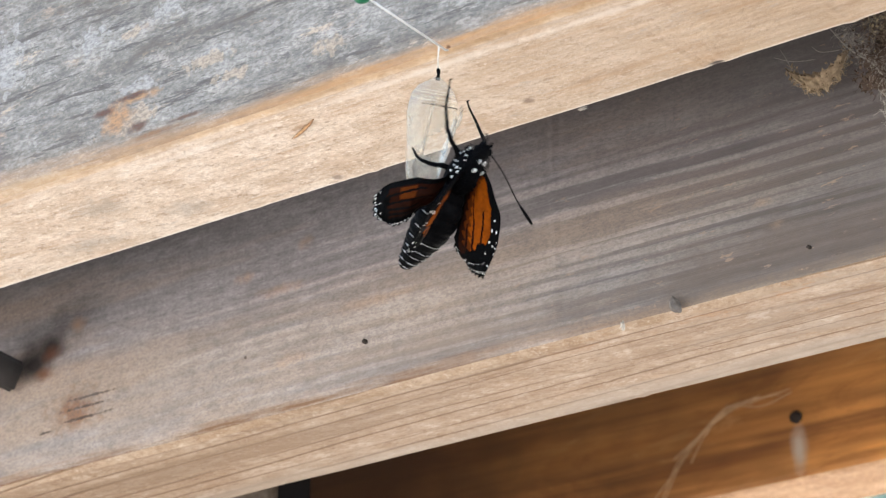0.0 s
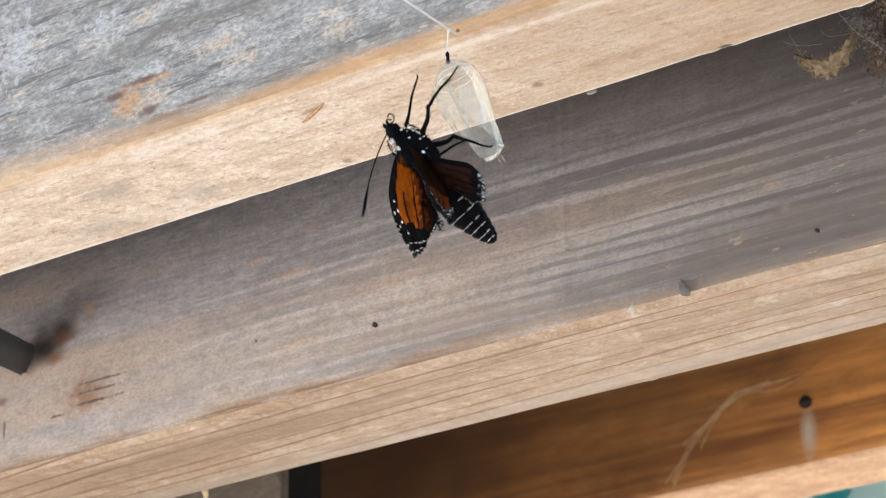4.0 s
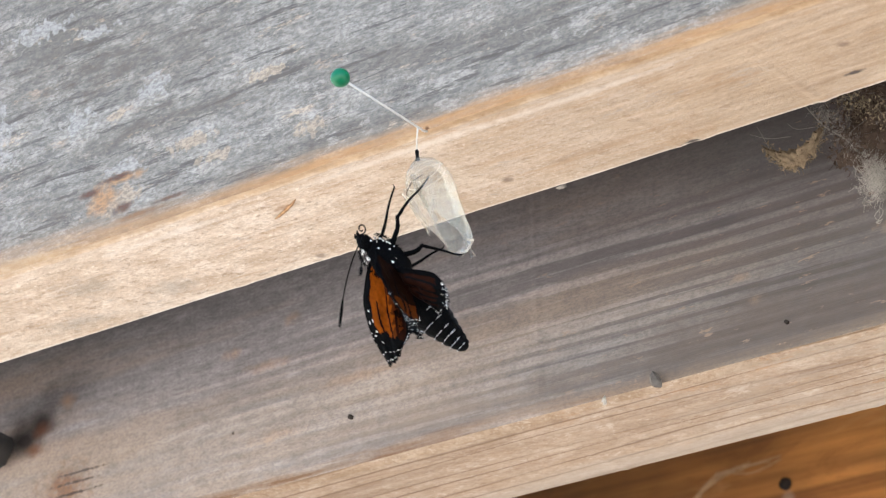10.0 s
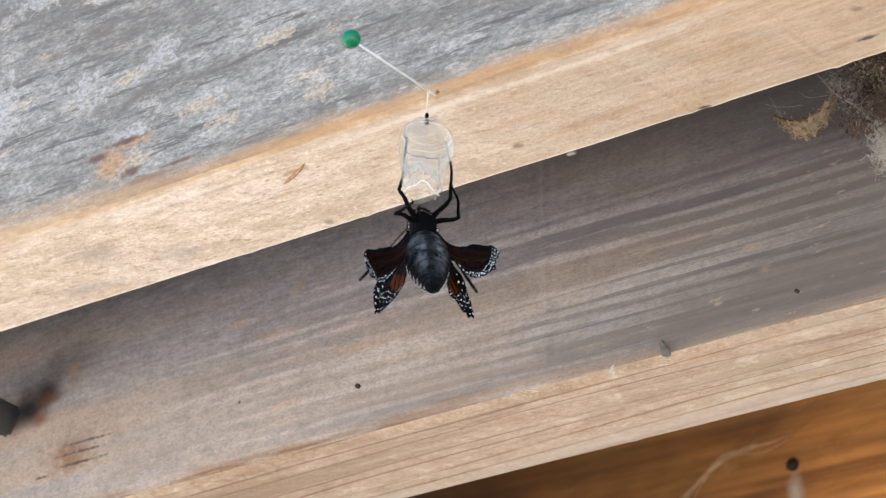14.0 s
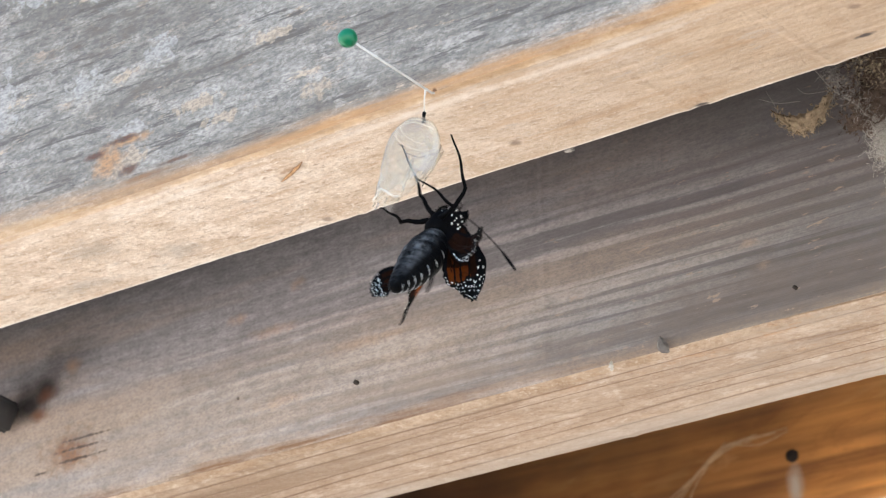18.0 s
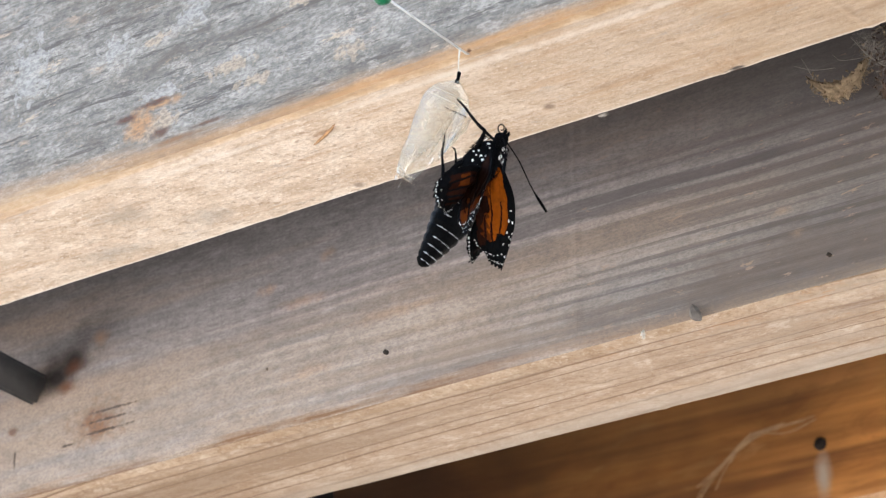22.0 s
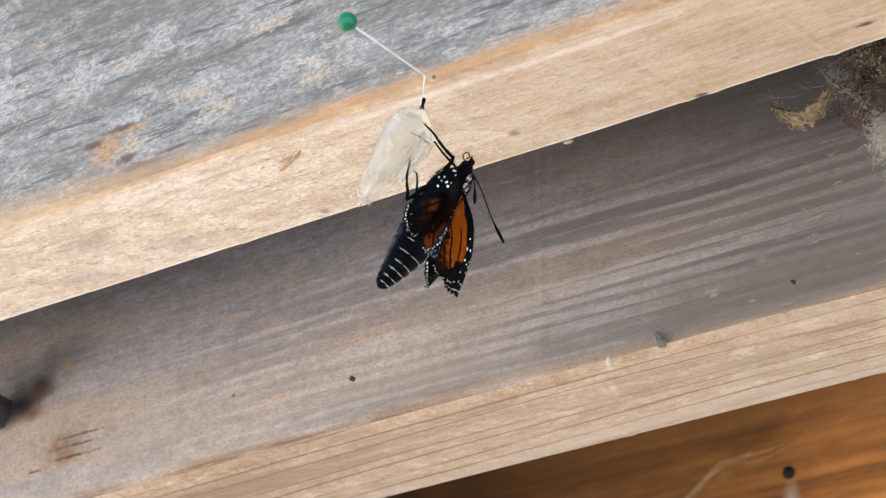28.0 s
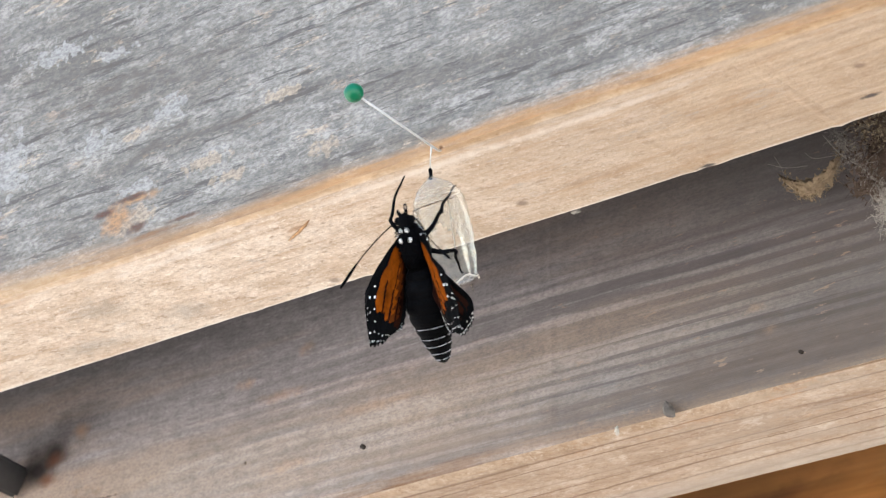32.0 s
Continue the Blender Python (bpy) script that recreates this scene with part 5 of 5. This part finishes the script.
    hind = {
        -1: (((4.7, 2.6, -26.3), (5.7, 5.5, -28.3), (3.7, 9.2, -29.0), (-0.3, 12.2, -30.6), (-3.2, 12.9, -32.8)),
             ((2.2, 2.4, -30.0), (0.7, 4.6, -33.3), (-0.8, 7.0, -36.3), (-2.0, 9.2, -37.8), (-2.6, 10.8, -37.4))),
        1: (((4.7, 2.6, -26.8), (5.2, 5.5, -29.3), (3.2, 8.7, -30.7), (-0.3, 11.5, -32.8), (-2.2, 11.9, -35.8)),
            ((2.2, 2.4, -30.3), (0.7, 4.6, -34.3), (-0.8, 6.8, -37.8), (-1.6, 8.4, -39.6), (-2.3, 9.8, -39.4))),
    }
    for s in (-1, 1):
        WINGS["fore", s] = wing("forewing", ob, ((8.2, 1.9, -24.2), (8.9, 4.6, -28.2), (8.7, 7.4, -32.8), (6.8, 9.0, -38.0), (4.0, 9.3, -43.4)),
                                ((5.2, 1.8, -27.0), (2.2, 3.1, -32.0), (0.8, 3.8, -36.8), (1.0, 4.6, -40.0), (2.3, 6.3, -42.0)), s, 1)
        WINGS["hind", s] = wing("hindwing", ob, *hind[s], s, 2)
        for nm, hip, length, held, shifted in (
                ("middle_leg", (5.0, 1.6, -23.6), (6.0, 10.4), ((0.2, 3.8, 4.8), (-2.8, -1.1, 9.8)) if s < 0 else ((-1.0, 3.8, 6.2), (-5.8, -0.4, 7.4)), ((3.6, 4.6, 1.2), (-5.0, -2.2, 9.0))),
                ("hind_leg", (2.6, 1.4, -25.2), (5.2, 8.2), ((-1.9, 4.4, 0.4), (-6.9, -2.4, 3.6)) if s < 0 else ((-2.1, 3.6, 0.2), (-8.0, -2.2, -0.6)), ((-4.2, 2.2, -3.0), (1.0, -0.6, 7.5)))):
            limb = part(nm, limb_mesh(length[0], 0.00060, 0.00036, 7 + s), M_BLACK, ob)
            shin = part("shin", limb_mesh(length[1], 0.00037, 0.00017, 17 + s), M_BLACK, limb)
            LEGS.append((limb, shin, s, hip, length[0], held, shifted))
    return ob


skin = pupa()
insect = butterfly()

# ---- what turns ----
TURNS = ((0, 40), (0.2, -1), (0.4, -33), (0.6, -38), (0.8, -34), (1, -3), (1.2, 50), (1.4, 94), (1.6, 156), (1.8, 210), (2, 270), (2.2, 286),
         (2.4, 281), (2.6, 278), (2.8, 236), (3, 185), (3.2, 124), (3.4, 55), (3.5, 33), (3.9, -49), (4.3, -130), (4.7, -210), (5.1, -288),
         (5.5, -365), (5.7, -412), (5.9, -451), (6.1, -485), (6.3, -510), (6.6, -520), (6.9, -498), (7.1, -461), (7.3, -430), (7.5, -394),
         (7.7, -351), (7.9, -306), (8.1, -255), (8.3, -191), (8.5, -155), (8.7, -94), (9, -48), (9.3, -39), (9.6, -43), (9.9, -61), (10.1, -93),
         (10.3, -127), (10.5, -177), (10.7, -214), (10.9, -256), (11.1, -283), (11.3, -313), (11.5, -331), (11.7, -349), (12, -365), (12.3, -370),
         (12.6, -365), (12.9, -340), (13.1, -322), (13.3, -292), (13.5, -253), (13.7, -213), (13.9, -183), (14.1, -160), (14.3, -130), (14.5, -110),
         (14.8, -98), (15.2, -120), (15.7, -190), (16.1, -250), (16.5, -285), (16.7, -295), (17, -300), (17.2, -298), (17.4, -292), (17.6, -278),
         (17.8, -255), (18, -220), (18.2, -182), (18.24, -225), (18.27, -268), (18.3, -311), (18.4, -313), (18.6, -317), (18.8, -318), (19.2, -314), (19.6, -300), (20, -290),
         (20.4, -286), (20.8, -286), (21.2, -288), (21.6, -290), (22, -290), (22.3, -282), (22.6, -270), (22.8, -257), (23, -244), (23.2, -241),
         (23.4, -233), (23.7, -224), (24, -223), (24.2, -234), (24.5, -250), (24.8, -265), (25.2, -280), (25.6, -287), (26, -290), (26.5, -283),
         (27.1, -273), (27.8, -280), (28.5, -287), (28.7, -282), (28.9, -264), (29.1, -245), (29.3, -229), (29.5, -210), (29.7, -199), (30, -188),
         (30.3, -185), (30.6, -190), (30.9, -199), (31.1, -216), (31.3, -248), (31.5, -290), (31.7, -337), (31.9, -372), (32, -384))


def motions():
    # jump at 18.3 s fitted to the camera's view: body climbs, tilts; hindwings sag
    lean = ((0, -14), (0.6, -11), (1.4, -5), (2.4, -4), (3.0, 3), (3.5, -6), (5.5, 0), (6.0, 4), (7.5, 0), (9.0, -2), (10.0, -3), (12.0, 0), (13.0, -3), (14.0, 1), (17.0, -2), (18.2, -2), (18.3, 6),
            (22.8, 7), (26.0, 6), (29.5, 5), (30.0, 6), (31.1, 8), (31.5, 15), (32.0, 1))
    rise = ((0, -3.1), (0.6, -0.9), (1.4, -1.2), (1.9, -2.2), (2.4, -1.6), (3.0, 2.0), (3.5, 0.0), (5.5, 0.0), (6.0, 0.5), (7.0, 0.2), (7.5, -0.5), (9.0, -0.8), (9.5, -1.0), (10.0, -2.2), (10.5, -0.4), (11.0, -1.8),
            (11.5, -1.5), (12.5, -1.1), (13.0, -1.3), (13.6, -0.6), (14.0, 0.3), (14.3, -0.5), (16.5, -1.0), (18.2, -0.6), (18.3, 2.8), (20.0, 2.8), (22.8, 2.1), (26.0, 2.2), (29.0, 2.5), (30.0, 3.1), (31.0, 3.3), (31.5, 3.7), (32.0, 2.3))
    reach = ((0, 2.4), (0.6, 2.0), (1.4, 0.7), (2.4, 0.8), (3.0, 1.6), (6.0, -0.2), (9.0, 0.2), (10.0, 0.5), (10.5, 0.8), (11.0, -0.2), (12.5, 0.3), (13.0, 1.2), (13.6, -0.4), (14.0, 0.8), (14.3, 0.2), (18.2, 0.2), (18.3, -1.6),
             (22.8, -1.3), (26.0, -1.9), (29.0, -1.4), (30.0, -2.8), (31.5, -2.4), (32.0, 1.0))
    fold = ((0, 0), (6.6, 0), (7.6, 0.8), (8.4, 0.6), (9.2, 0), (14.5, 0), (16.5, 0.5), (18.2, 0.5), (18.3, 1), (28.7, 1), (29.6, 0.1), (31.1, 0.1), (31.5, 1), (32, 0.4))
    droop = ((0, 0), (18.2, 0), (18.3, 1), (32, 1))
    for limb, shin, s, hip, reach_of, held, shifted in LEGS:
        poses = []
        for way, shin_way in (held, shifted):
            m = aim(hip, way, s)
            knee = [h + w * reach_of / Vector(way).length for h, w in zip(hip, way)]
            poses.append((m, m.inverted() @ aim(knee, shin_way, s)))
        for k, ob in enumerate((limb, shin)):
            walk(ob, [(t, poses[f][k]) for t, f in ((0, 0), (18.2, 0), (18.3, 1), (31.2, 1), (31.8, 0), (32, 0))])
    for (kind, s), ob in WINGS.items():
        if kind == "hind":
            root = at(3.4, 2.5 * s, -28.2)
            walk(ob, [(t, pose(*root) @ pose(0, 0, 0, 0, 0, -20 * s * f) @ pose(0, 0, 0, 0, s * grade(t, droop) * (22 if s > 0 else 8), 0) @ pose(*(-root))) for t, f in fold])
    fly, husk = [], []
    for t, turn in TURNS:
        base = pose(*HANG) @ pose(0, 0, 0, 0, 0, 37.9 + turn)
        grip = at(9.5, 0, -22.7)
        shift = pose(*at(grade(t, reach), 0, grade(t, rise))) @ pose(*grip) @ pose(0, 0, 0, -grade(t, lean)) @ pose(*(-grip))
        fly.append((t, base @ shift))
        husk.append((t, base @ pose(*at(0, 0, -5)) @ pose(0, 0, 0, grade(t, ((0, 4), (18.2, 4), (18.3, 16), (29, 15), (30, 16), (31.1, 16), (31.5, 12), (32, 5))), grade(t, ((0, 0), (18.2, 0), (18.3, -8), (29.5, -8), (30.2, -9), (31, 7), (31.5, 2), (32, -3)))) @ pose(*(-at(0, 0, -5)))))
    walk(insect, fly)
    walk(skin, husk)


motions()
